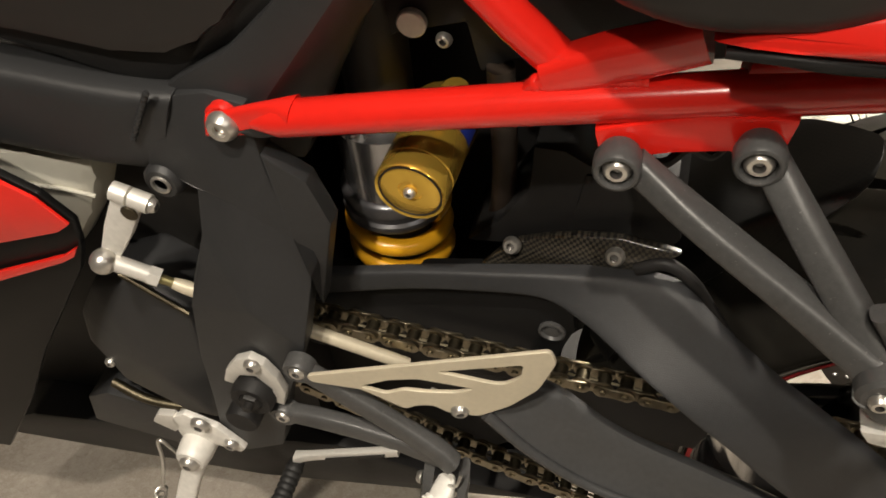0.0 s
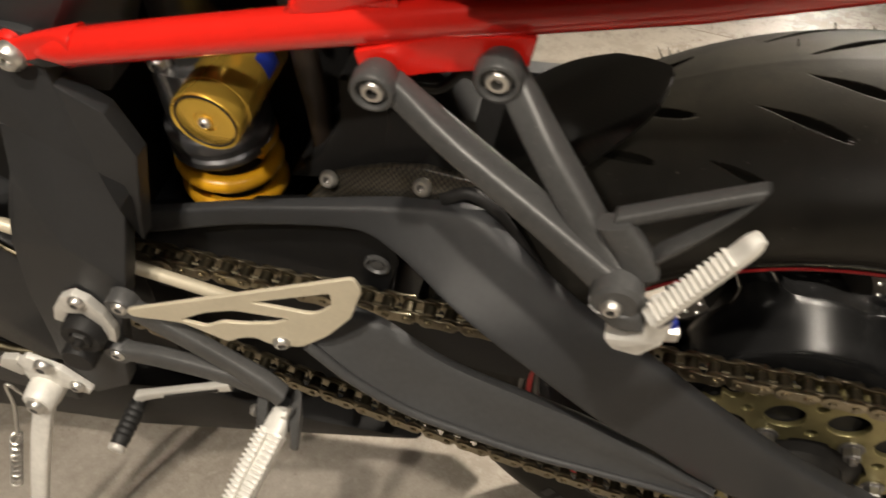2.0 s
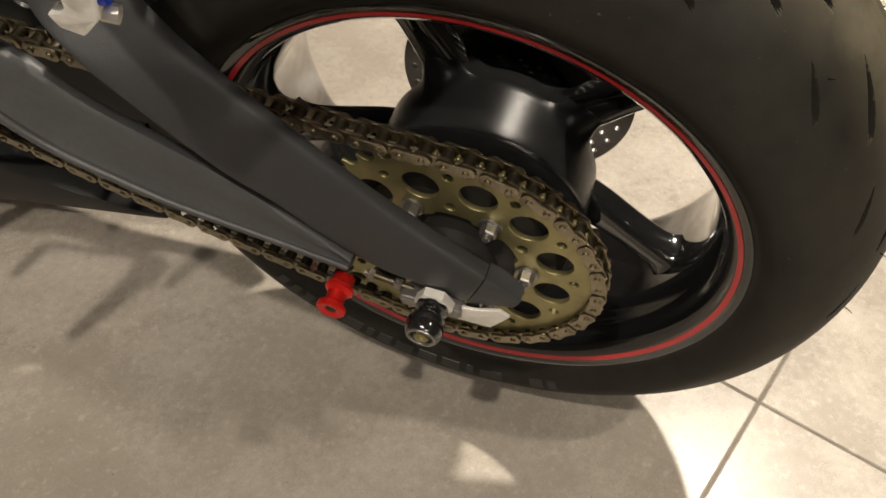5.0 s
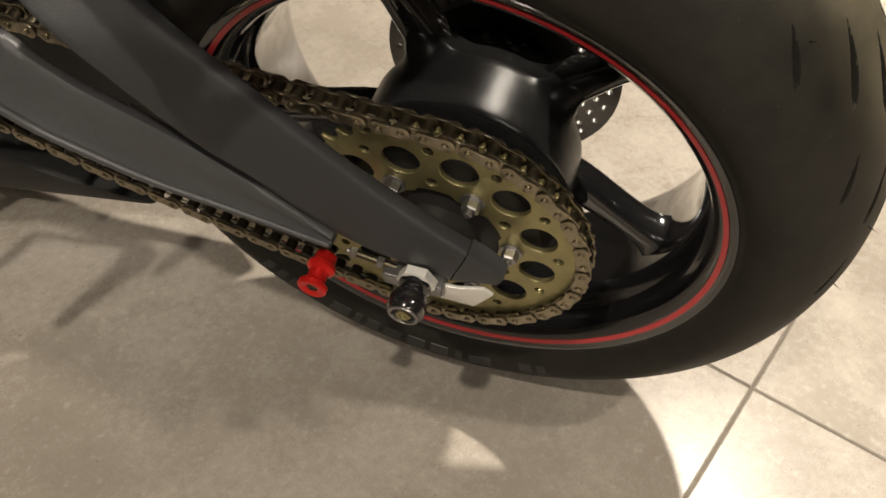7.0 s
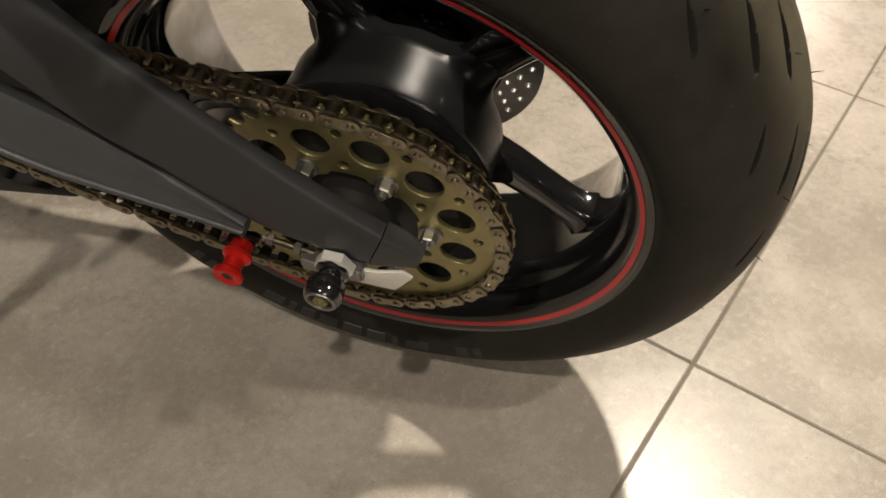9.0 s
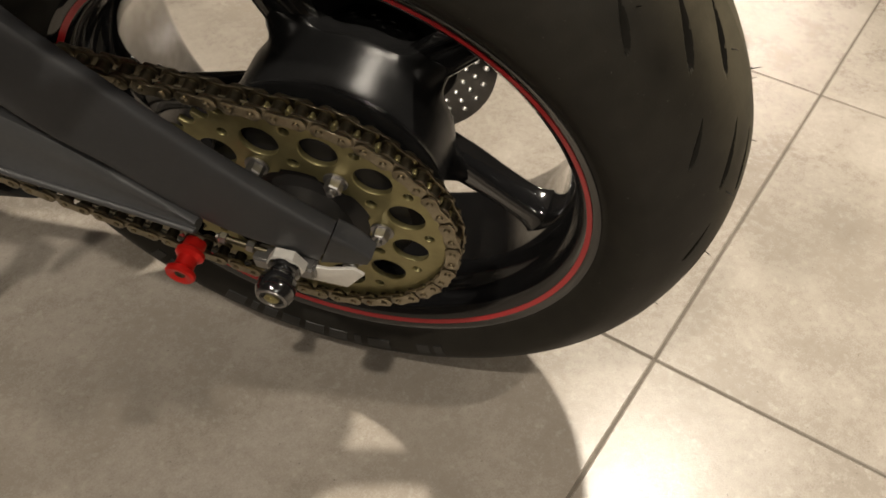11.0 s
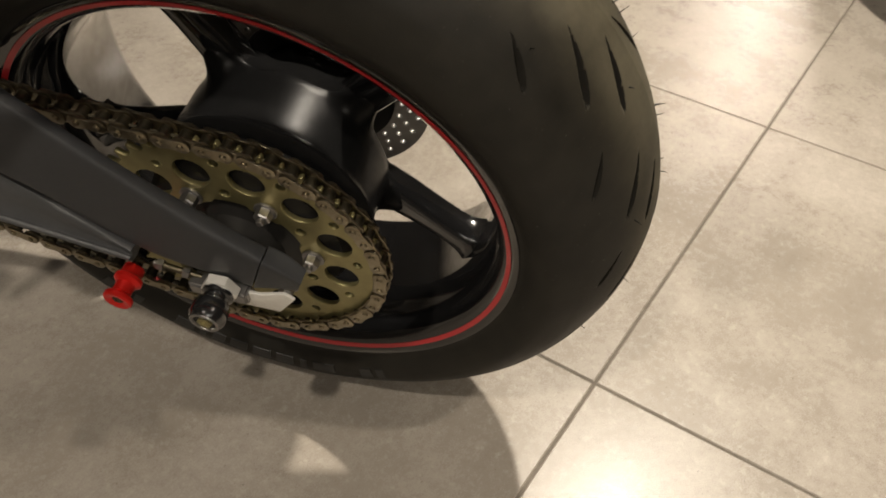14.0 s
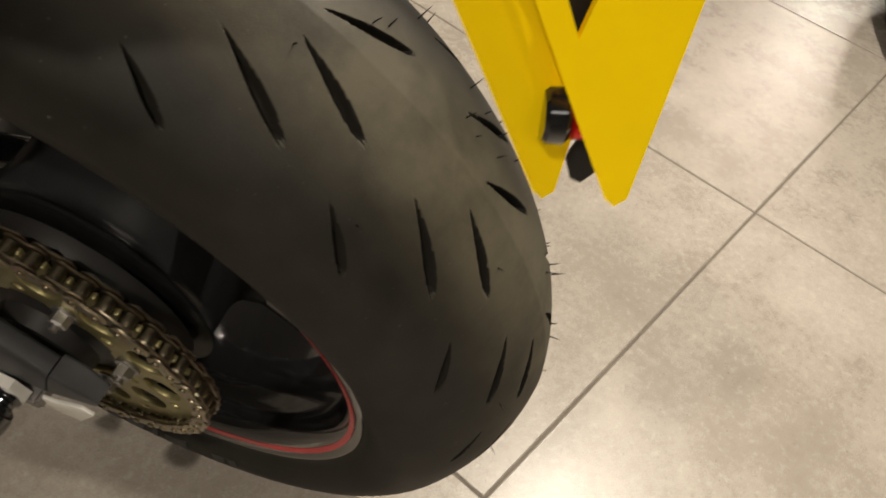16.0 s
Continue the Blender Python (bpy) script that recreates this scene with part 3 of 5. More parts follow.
for k in range(6):
    x, z = polar(0.0612, 1.0 + 60 * k)
    w = part("washer", disc_solid(0.0095, -0.1045, -0.1025, 0.0004, 24, m=Matrix.Translation((x, 0, z))), DISC_STEEL, sprocket)
    mesh_part("nut", NUT, sprocket, pose(x, -0.1045, z, 0, 17 * k, 0))
part("sprocket_carrier", revolve([(0.018, -0.0985), (0.026, -0.116), (0.030, -0.118), (0.036, -0.116), (0.038, -0.104), (0.046, -0.099), (0.068, -0.0970), (0.082, -0.092), (0.086, -0.085), (0.088, -0.0665)], 64), DARK, sprocket, "dark cast sprocket carrier")

# chain round both sprockets
FX, FZ, FR = -0.572, 0.114, 0.0407
PITCH = 0.015875


def chain_path():
    """The centre line of the chain as points an even pitch apart, with their angles."""
    dx, dz = FX, FZ
    dist = math.hypot(dx, dz)
    base = math.atan2(dz, dx)
    off = math.acos((CR - FR) / dist)
    pts = []
    hi, lo = base - off, base + off       # where the two straights leave the rear sprocket
    for a in np.linspace(lo - 2 * math.pi, hi, 200):
        pts.append((CR * math.cos(a), CR * math.sin(a)))
    top0, top1 = pts[-1], (FX + FR * math.cos(hi), FZ + FR * math.sin(hi))
    for t in np.linspace(0, 1, 100)[1:]:
        sag = -0.004 * 4 * t * (1 - t)
        pts.append((top0[0] + (top1[0] - top0[0]) * t, top0[1] + (top1[1] - top0[1]) * t + sag))
    for a in np.linspace(hi, lo, 80)[1:]:
        pts.append((FX + FR * math.cos(a), FZ + FR * math.sin(a)))
    b0, b1 = pts[-1], (CR * math.cos(lo), CR * math.sin(lo))
    for t in np.linspace(0, 1, 100)[1:-1]:
        sag = -0.018 * 4 * t * (1 - t)
        pts.append((b0[0] + (b1[0] - b0[0]) * t, b0[1] + (b1[1] - b0[1]) * t + sag))
    p = np.array(pts + [pts[0]])
    s = np.r_[0, np.cumsum(np.hypot(*np.diff(p, axis=0).T))]
    count = int(round(s[-1] / PITCH / 2)) * 2
    at = np.linspace(0, s[-1], count, endpoint=False) + 0.004
    return [(float(np.interp(q % s[-1], s, p[:, 0])), float(np.interp(q % s[-1], s, p[:, 1]))) for q in at]


def link_plate(bm, y0, y1, wide, waist):
    out = []
    for cx, sgn in ((PITCH, 1), (0, -1)):
        for a in np.linspace(-70, 70, 7):
            out.append((cx + sgn * wide * math.cos(radians(a)), sgn * wide * math.sin(radians(a))))
        out.append((PITCH / 2, sgn * waist))
    b = 0.0004
    ring = lambda y, q: [(PITCH / 2 + (x - PITCH / 2) * q, y, z * q) for x, z in out]
    return skin(bm, [ring(y0, 0.93), ring(y0 + b, 1.0), ring(y1 - b, 1.0), ring(y1, 0.93)])


outer = bmesh.new()
for s in (-1, 1):
    link_plate(outer, s * 0.0084 - 0.001, s * 0.0084 + 0.001, 0.0068, 0.0050)
for x in (0, PITCH):
    disc_solid(0.0026, -0.0112, 0.0112, 0.0006, 10, outer, Matrix.Translation((x, 0, 0)))
OUTER = finish("outer_link", outer, CHAIN_STEEL)
inner_bm = bmesh.new()
for s in (-1, 1):
    link_plate(inner_bm, s * 0.0058 - 0.001, s * 0.0058 + 0.001, 0.0072, 0.0056)
INNER = finish("inner_link", inner_bm, CHAIN_STEEL)
ROLLER = finish("roller", disc_solid(0.0051, -0.0047, 0.0047, 0.0005, 14), CHAIN_DARK)
steps = chain_path()
chain_base = bmesh.new()
skin(chain_base, [[(x, CY + y, z) for y in (-0.0012, 0.0012)] + [(x * 1.002, CY, z + 0.0012)] for x, z in steps], loop=True)
chain = part("chain", chain_base, CHAIN_DARK, moto, "oily golden steel roller chain")
for k, (x, z) in enumerate(steps):
    x2, z2 = steps[(k + 1) % len(steps)]
    turn = -math.degrees(math.atan2(z2 - z, x2 - x))
    mesh_part("outer_link" if k % 2 else "inner_link", OUTER if k % 2 else INNER, chain, pose(x, CY, z, 0, turn, 0))
    mesh_part("roller", ROLLER, chain, pose(x, CY, z))
front_sprocket = part("front_sprocket", disc_solid(0.037, CY - 0.003, CY + 0.003, 0.0006, 48, m=Matrix.Translation((FX, 0, FZ))), CHAIN_DARK, moto)

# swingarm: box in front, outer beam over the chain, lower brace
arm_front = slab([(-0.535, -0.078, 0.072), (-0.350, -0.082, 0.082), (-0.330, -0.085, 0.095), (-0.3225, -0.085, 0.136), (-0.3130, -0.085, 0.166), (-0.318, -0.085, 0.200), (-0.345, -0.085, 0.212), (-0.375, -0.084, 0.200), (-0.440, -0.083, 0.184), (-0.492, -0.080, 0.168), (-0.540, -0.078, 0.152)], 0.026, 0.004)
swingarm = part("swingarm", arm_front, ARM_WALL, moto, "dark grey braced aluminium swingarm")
cross_tube = beam([((-0.520, -0.075, 0.120), (0.018, 0, 0), (0, 0, 0.03)), ((-0.520, 0.0, 0.115), (0.018, 0, 0), (0, 0, 0.03)), ((-0.520, 0.085, 0.120), (0.018, 0, 0), (0, 0, 0.03))], 3)
part("cross_tube", cross_tube, ARM_GREY, swingarm)
# unseen far leg, made extra tall to keep lamp light off the floor
far_leg = beam([((-0.500, 0.092, 0.130), (0, 0.012, 0), (0, 0, 0.050)), ((-0.330, 0.105, 0.130), (0, 0.012, 0), (0, 0, 0.070)), ((-0.200, 0.118, 0.118), (0, 0.012, 0), (0, 0, 0.078)), ((-0.100, 0.125, 0.100), (0, 0.012, 0), (0, 0, 0.076)), ((-0.030, 0.128, 0.066), (0, 0.012, 0), (0, 0, 0.066)), ((0.03, 0.130, 0.020), (0, 0.012, 0), (0, 0, 0.040)), ((0.065, 0.130, 0.005), (0, 0.012, 0), (0, 0, 0.020))], 5)
part("far_leg", far_leg, ARM_GREY, swingarm)
# sheet added out of view against a bright floor wedge; its hole leaves a glimpse
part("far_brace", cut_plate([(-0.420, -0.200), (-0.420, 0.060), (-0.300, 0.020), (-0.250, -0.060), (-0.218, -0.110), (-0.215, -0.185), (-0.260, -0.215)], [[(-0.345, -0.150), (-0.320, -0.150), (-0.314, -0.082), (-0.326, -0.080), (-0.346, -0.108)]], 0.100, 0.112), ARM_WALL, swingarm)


def edge_beam(rows, power=5):
    """A beam whose outer face runs between an upper and a lower edge, (x, y, z) each, with a depth inwards."""
    st = []
    for u, l, dep in rows:
        u, l = Vector(u), Vector(l)
        st.append(((u + l) / 2 + Vector((0, dep / 2, 0)), (u - l) / 2, (0, dep / 2, 0)))
    return beam(st, power, 32, smooth_steps=6)


UPPER = [((-0.560, -0.0920, 0.174), (-0.560, -0.0930, 0.150), 0.010), ((-0.500, -0.0925, 0.189), (-0.500, -0.0935, 0.167), 0.010), ((-0.428, -0.0925, 0.209), (-0.434, -0.0940, 0.190), 0.010), ((-0.374, -0.0920, 0.220), (-0.378, -0.0950, 0.203), 0.012),
         ((-0.318, -0.0900, 0.229), (-0.336, -0.0970, 0.2085), 0.014), ((-0.280, -0.0905, 0.235), (-0.308, -0.1095, 0.2060), 0.015), ((-0.2495, -0.0950, 0.2340), (-0.2870, -0.1230, 0.2020), 0.016), ((-0.2310, -0.1040, 0.2225), (-0.2700, -0.1355, 0.1990), 0.016),
         ((-0.2120, -0.1135, 0.2110), (-0.2520, -0.1450, 0.1925), 0.016), ((-0.1860, -0.1245, 0.1985), (-0.2300, -0.1520, 0.1800), 0.015), ((-0.1600, -0.1310, 0.1840), (-0.2060, -0.1550, 0.1620), 0.014), ((-0.1320, -0.1345, 0.1640), (-0.1800, -0.1555, 0.1360), 0.014),
         ((-0.1020, -0.1355, 0.1385), (-0.1500, -0.1540, 0.1060), 0.014), ((-0.0740, -0.1360, 0.1145), (-0.1180, -0.1520, 0.0820), 0.014), ((-0.0410, -0.1370, 0.0870), (-0.0850, -0.1500, 0.0510), 0.016), ((-0.0030, -0.1390, 0.0610), (-0.0450, -0.1475, 0.0220), 0.018), ((0.0360, -0.1400, 0.0370), (0.0220, -0.1415, -0.0030), 0.018)]
part("upper_beam", edge_beam(UPPER), ARM_GREY, swingarm)
cap_bm = edge_beam([((0.0365, -0.1395, 0.0355), (0.0225, -0.1405, -0.005), 0.020), ((0.050, -0.138, 0.026), (0.042, -0.1385, -0.001), 0.019), ((0.064, -0.136, 0.013), (0.059, -0.136, 0.001), 0.015)], 7)
part("end_cap", cap_bm, ARM_GREY, swingarm, "dark grey cap closing the swingarm end")
LOWER = [((-0.338, 0.160, -0.128), (-0.362, 0.147, -0.153)), ((-0.313, 0.152, -0.131), (-0.332, 0.116, -0.156)), ((-0.285, 0.130, -0.133), (-0.294, 0.086, -0.156)), ((-0.257, 0.115, -0.135), (-0.251, 0.069, -0.156)),
         ((-0.214, 0.103, -0.139), (-0.206, 0.055, -0.156)), ((-0.168, 0.087, -0.142), (-0.165, 0.048, -0.156)), ((-0.117, 0.065, -0.147), (-0.120, 0.039, -0.155)), ((-0.078, 0.043, -0.150), (-0.082, 0.029, -0.1535)), ((-0.064, 0.035, -0.1515), (-0.066, 0.025, -0.153))]
bm = bmesh.new()
up_line, low_line = spline([(x, y, z) for (x, z, y), _ in LOWER], 5), spline([(x, y, z) for _, (x, z, y) in LOWER], 5)
rings = []
for i, (u, l) in enumerate(zip(up_line, low_line)):
    thick = 0.016 * (1 - 0.6 * i / len(up_line))
    w = u - l
    rings.append([u + Vector((0, 0.008, -0.003)), u + Vector((0, 0.001, 0)), u - w * 0.10 + Vector((0, -0.0012, 0)), u - w * 0.45 + Vector((0, 0.0006, 0.0)), l + w * 0.22 + Vector((0, 0.0008, 0.0)), l + w * 0.11 + Vector((0, -0.0006, 0.0006)), l + w * 0.03 + Vector((0, -0.0022, 0)), l + Vector((0, -0.0020, -0.0012)), l + Vector((0, -0.0004, -0.0036)), l + Vector((0, 0.008, -thick * 0.75)), u + Vector((0, 0.014, -thick))])
skin(bm, rings)
brace = part("lower_brace", bm, BRACE, swingarm, smooth=60)
part("brace_lip", tube([p + Vector((0, -0.0014, 0.0016)) for p in low_line], lambda s: 0.0042 - 0.0018 * s, 14), BRACE, brace)
part("pivot_hole", revolve([(0.0098, 0.002), (0.0098, -0.0014), (0.0082, -0.0020), (0.0070, 0.0004), (0.0050, 0.0006), (0.0045, -0.0006), (0.0001, -0.0006)], 28, m=Matrix.Translation((-0.3298, -0.0858, 0.1616))), BRACKET, swingarm, "recessed round plug")
# two dark sheets added to close slots where bright floor would show
part("gap_sheet_front", slab([(-0.345, -0.0915, 0.060), (-0.215, -0.0915, 0.050), (-0.200, -0.0915, 0.110), (-0.235, -0.0915, 0.128), (-0.300, -0.0915, 0.130), (-0.345, -0.0915, 0.132)], 0.003, 0.0008), ARM_WALL, swingarm)
part("gap_sheet_rear", slab([(-0.250, -0.0855, 0.120), (-0.215, -0.0850, 0.070), (-0.150, -0.0850, 0.040), (-0.110, -0.0850, 0.030), (-0.128, -0.0850, 0.055), (-0.150, -0.0850, 0.078), (-0.200, -0.0850, 0.105)], 0.004, 0.001), ARM_WALL, swingarm)
# chain adjuster and axle
part("axle_block", box((-0.004, -0.1425, -0.009), (0.050, 0.015, 0.014), 0.002), DISC_STEEL, swingarm, "dull steel axle block")
part("adjuster_plate", slab([(0.012, -0.145, -0.004), (0.014, -0.145, -0.024), (0.044, -0.144, -0.025), (0.058, -0.141, -0.006), (0.050, -0.141, 0.000), (0.030, -0.144, -0.004)], 0.003, 0.0008), ALU, swingarm, "bright bare aluminium adjuster plate")
part("adjuster_screw", tube([(-0.056, -0.1405, 0.002), (-0.020, -0.1405, -0.004)], 0.0028, 12), CHAIN_DARK, swingarm)
for x in (-0.052, -0.030):
    mesh_part("adjuster_nut", NUT, swingarm, along((x, -0.1405, 0.001 - (x + 0.052) * 0.15), (1, 0, -0.15)) @ Matrix.Scale(0.72, 4))
axle = part("axle_slider", revolve([(0.00001, -0.150), (0.0120, -0.150), (0.0130, -0.152), (0.0130, -0.156), (0.0105, -0.158), (0.0105, -0.160), (0.0138, -0.163), (0.0150, -0.168), (0.0148, -0.176), (0.0128, -0.180), (0.0112, -0.1805)], 40), BLACK_GLOSS, moto, "black axle slider bobbin with a bolt in it")
part("slider_ring", revolve([(0.0120, -0.1798), (0.0117, -0.1812), (0.0098, -0.1812), (0.0093, -0.1792)], 40), DISC_STEEL, axle, "silver ring on the slider")
part("slider_bolt", hex_nut(0.0062, 0.0030), SPROCKET, axle, "brass-coloured bolt").matrix_basis = Matrix.Translation((0, -0.1785, 0))
part("slider_face", disc_solid(0.0097, -0.1790, -0.1760, 0.0005, 24), DARK, axle)
part("axle_nut", hex_nut(0.0155, 0.009), ALU, axle).matrix_basis = Matrix.Translation((0, -0.1445, 0))
spool = part("stand_spool", revolve([(0.0045, -0.1785), (0.0075, -0.1800), (0.0104, -0.1800), (0.0118, -0.1785), (0.0118, -0.1755), (0.0104, -0.1740), (0.0080, -0.1725), (0.0075, -0.1680), (0.0080, -0.1640), (0.0100, -0.1625), (0.0114, -0.1610), (0.0114, -0.1580), (0.0100, -0.1565), (0.0090, -0.1550), (0.0085, -0.1480)], 40, m=Matrix.Translation((-0.0745, 0, -0.001))), RED_ANOD, moto, "red anodised paddock stand spool")
part("spool_bolt", allen_bolt(0.0048, 0.003), CHAIN_DARK, spool).matrix_basis = Matrix.Translation((-0.0745, -0.1760, -0.001))

# carbon chain guard
guard = part("chain_guard", slab([(-0.385, -0.068, 0.199), (-0.365, -0.067, 0.227), (-0.342, -0.069, 0.239), (-0.320, -0.071, 0.248), (-0.292, -0.073, 0.254), (-0.263, -0.077, 0.254), (-0.253, -0.078, 0.253), (-0.265, -0.080, 0.245), (-0.278, -0.081, 0.233), (-0.295, -0.081, 0.222), (-0.325, -0.078, 0.214), (-0.349, -0.073, 0.206)], 0.006, 0.0014,
             inner=[(-0.340, -0.0735, 0.226), (-0.295, -0.079, 0.242)], faces=[(0, 1, 2, 12), (2, 3, 13, 12), (3, 4, 5, 13), (5, 6, 7, 13), (7, 8, 9, 13), (9, 10, 12, 13), (10, 11, 0, 12)]), CARBON, moto, "glossy woven carbon chain guard", smooth=70)
bolt(guard, (-0.3620, -0.0695, 0.2280), 1, (0.1, 0.9, -0.5), "socket bolt in a grey washer")
bolt(guard, (-0.2930, -0.0785, 0.2430), 1, (0.1, 0.9, -0.5), "socket bolt in a grey washer")
part("guard_sleeve", tube([(-0.279, -0.080, 0.236), (-0.262, -0.080, 0.245), (-0.245, -0.083, 0.237), (-0.232, -0.085, 0.220), (-0.212, -0.088, 0.190)], lambda s: 0.0050 * (1 - 0.3 * s), 12, smooth_steps=4), BLACK_PLASTIC, guard)

# shock absorber with its reservoir
SB, ST = Vector((-0.4540, -0.036, 0.124)), Vector((-0.4560, -0.036, 0.400))
sd = (ST - SB).normalized()
shock = part("shock_absorber", tube([SB - sd * 0.03, SB + sd * 0.07, SB + sd * 0.071, ST], lambda s: 0.0155 if s < 0.5 else 0.022, 28), DARK, moto, "gold and black rear shock absorber")
part("shock_body", tube([SB + sd * 0.115, SB + sd * 0.12, SB + sd * 0.178], 0.034, 32), SHOCK_BODY, shock, "polished dark shock body")
part("spring_collar", revolve([(0.020, 0.098), (0.0370, 0.098), (0.0385, 0.100), (0.0385, 0.105), (0.0365, 0.107), (0.0365, 0.110), (0.0380, 0.112), (0.0380, 0.120), (0.0355, 0.123), (0.028, 0.125)], 40, m=along(SB, sd)), COLLAR, shock, "dark threaded spring collar")
frame_s = along(SB, sd)
coil = []
for k in range(0, 161):
    s = k / 160
    a = 2 * math.pi * 2.9 * s + 2.6
    r = 0.0335
    coil.append(frame_s @ Vector((r * math.cos(a), 0.034 + 0.066 * s, r * math.sin(a))))
part("spring", tube(coil, 0.0066, 14), SPRING, shock, "thick yellow coil spring")
part("spring_seat", disc_solid(0.040, 0.018, 0.028, 0.002, 32, m=frame_s), DARK, shock)
RC = Vector((-0.4127, -0.1147, 0.3105))
part("reservoir", revolve([(0.0190, 0.002), (0.0215, 0.000), (0.0223, 0.0015), (0.0223, 0.012), (0.0216, 0.0125), (0.0216, 0.0145), (0.0223, 0.015), (0.0223, 0.075), (0.020, 0.078), (0.0001, 0.078)], 48, m=along(RC, (0.045, 1, 0.03))), GOLD, shock, "gold anodised reservoir")
part("reservoir_cap", revolve([(0.0192, 0.0018), (0.0180, 0.0010), (0.0075, 0.0012), (0.0070, 0.0020), (0.0040, 0.0020), (0.0035, 0.0005), (0.0001, 0.0005)], 48, m=along(RC, (0.045, 1, 0.03))), GOLD, shock)
# raised dark ring in place of the shade in the cap's groove
part("cap_groove_ring", revolve([(0.0186, 0.0010), (0.0188, 0.0004), (0.0196, 0.0004), (0.0198, 0.0010)], 48, m=along(RC, (0.045, 1, 0.03))), DARK, shock)
bolt(shock, RC + Vector((0, 0.0005, 0)), 0, (0.045, 1, 0.03)).scale = (0.75, 0.75, 0.75)
part("reservoir_sticker", revolve([(0.02245, 0.044), (0.02245, 0.060)], 16, m=along(RC, (0.045, 1, 0.03)), arc=(0.0, 0.75)), BLUE, shock, "blue plain sticker")
part("shock_link", tube([(-0.470, -0.060, 0.306), (-0.468, -0.030, 0.300)], 0.0085, 20), STEEL, shock)
part("shock_bracket", slab([(-0.478, -0.058, 0.300), (-0.460, -0.058, 0.300), (-0.452, -0.058, 0.262), (-0.470, -0.058, 0.254)], 0.03, 0.003), ALU, shock, "polished bracket")
bolt(shock, (-0.470, -0.0605, 0.304), 1)
part("adjuster_knob", disc_solid(0.009, -0.004, 0.004, 0.001, 12, m=along((-0.3975, -0.060, 0.344), (0.1, -0.2, 1.0))), GOLD, shock, "gold adjuster knob")

# main frame: swingarm plate, side beam, rising spar
EDGE = [(-0.548, -0.126, 0.302), (-0.549, -0.138, 0.268), (-0.561, -0.146, 0.234), (-0.570, -0.150, 0.205), (-0.577, -0.156, 0.150), (-0.581, -0.158, 0.098), (-0.590, -0.160, 0.030), (-0.570, -0.160, 0.020), (-0.532, -0.160, 0.045), (-0.509, -0.160, 0.128), (-0.488, -0.155, 0.185), (-0.4805, -0.133, 0.2385), (-0.4865, -0.130, 0.268), (-0.492, -0.128, 0.292), (-0.500, -0.121, 0.318), (-0.505, -0.116, 0.362), (-0.530, -0.114, 0.366), (-0.562, -0.120, 0.362), (-0.578, -0.126, 0.312)]
MID = [(-0.520, -0.156, 0.218), (-0.516, -0.1300, 0.2885)]
main_frame = part("frame", slab(EDGE, 0.016, 0.0022, inner=MID, faces=[(1, 2, 3, 19), (3, 4, 5, 9, 10, 19), (5, 6, 7, 8, 9), (10, 11, 19), (11, 12, 20, 19), (0, 1, 19, 20), (12, 13, 14, 20), (14, 15, 16, 20), (16, 17, 18, 20), (18, 0, 20)]), BLACK_SATIN, moto, "satin black aluminium frame plate", smooth=25)
part("frame_beam", beam([((-0.95, -0.115, 0.368), (0, 0.016, 0), (0.006, 0, 0.034)), ((-0.66, -0.112, 0.340), (0, 0.016, 0), (0.012, 0, 0.032)), ((-0.585, -0.110, 0.335), (0, 0.016, 0), (0.012, 0, 0.031)), ((-0.560, -0.108, 0.335), (0, 0.014, 0), (0.012, 0, 0.030))], 5), BLACK_SATIN, main_frame)
def bead(a, b, r, ripples, lift=0.0, low=0.72):
    pts = [Vector(a).lerp(Vector(b), t) + Vector((0, 0, lift * math.sin(math.pi * t))) for t in np.linspace(0, 1, ripples * 6)]
    return tube(pts, lambda s: r * (low + (1 - low) * abs(math.sin(math.pi * ripples * s))), 10)


weld = bead((-0.557, -0.1265, 0.372), (-0.579, -0.1280, 0.334), 0.0022, 11)
part("weld_bead", weld, BLACK_SATIN, main_frame)
part("frame_facet", slab([(-0.5010, -0.1205, 0.330), (-0.4760, -0.1195, 0.311), (-0.4660, -0.1190, 0.276), (-0.4800, -0.1300, 0.205), (-0.4760, -0.1420, 0.250), (-0.4860, -0.1345, 0.275)], 0.014, 0.0012), BLACK_SATIN, main_frame, smooth=25)
part("frame_spar", slab([(-0.568, -0.112, 0.356), (-0.546, -0.112, 0.372), (-0.512, -0.110, 0.392), (-0.480, -0.108, 0.422), (-0.440, -0.106, 0.470), (-0.380, -0.104, 0.560), (-0.320, -0.09, 0.560), (-0.398, -0.092, 0.462), (-0.440, -0.088, 0.402), (-0.468, -0.084, 0.352), (-0.490, -0.090, 0.300), (-0.520, -0.108, 0.320)], 0.03, 0.004,
     inner=[(-0.494, -0.110, 0.362), (-0.430, -0.106, 0.446)], faces=[(0, 1, 2, 12, 11), (2, 3, 13, 12), (3, 4, 5, 13), (5, 6, 7, 13), (7, 8, 13), (8, 9, 12, 13), (9, 10, 11, 12)]), BLACK_SATIN, main_frame, smooth=25)
clamp = part("frame_boss", revolve([(0.0055, -0.1285), (0.0072, -0.1300), (0.0105, -0.1300), (0.0128, -0.1275), (0.0135, -0.118)], 28, m=Matrix.Translation((-0.5706, 0, 0.301))), BLACK_SATIN, main_frame)
part("boss_ring", revolve([(0.0048, -0.1290), (0.0050, -0.1312), (0.0066, -0.1312), (0.0070, -0.1295)], 28, m=Matrix.Translation((-0.5706, 0, 0.301))), STEEL, main_frame)
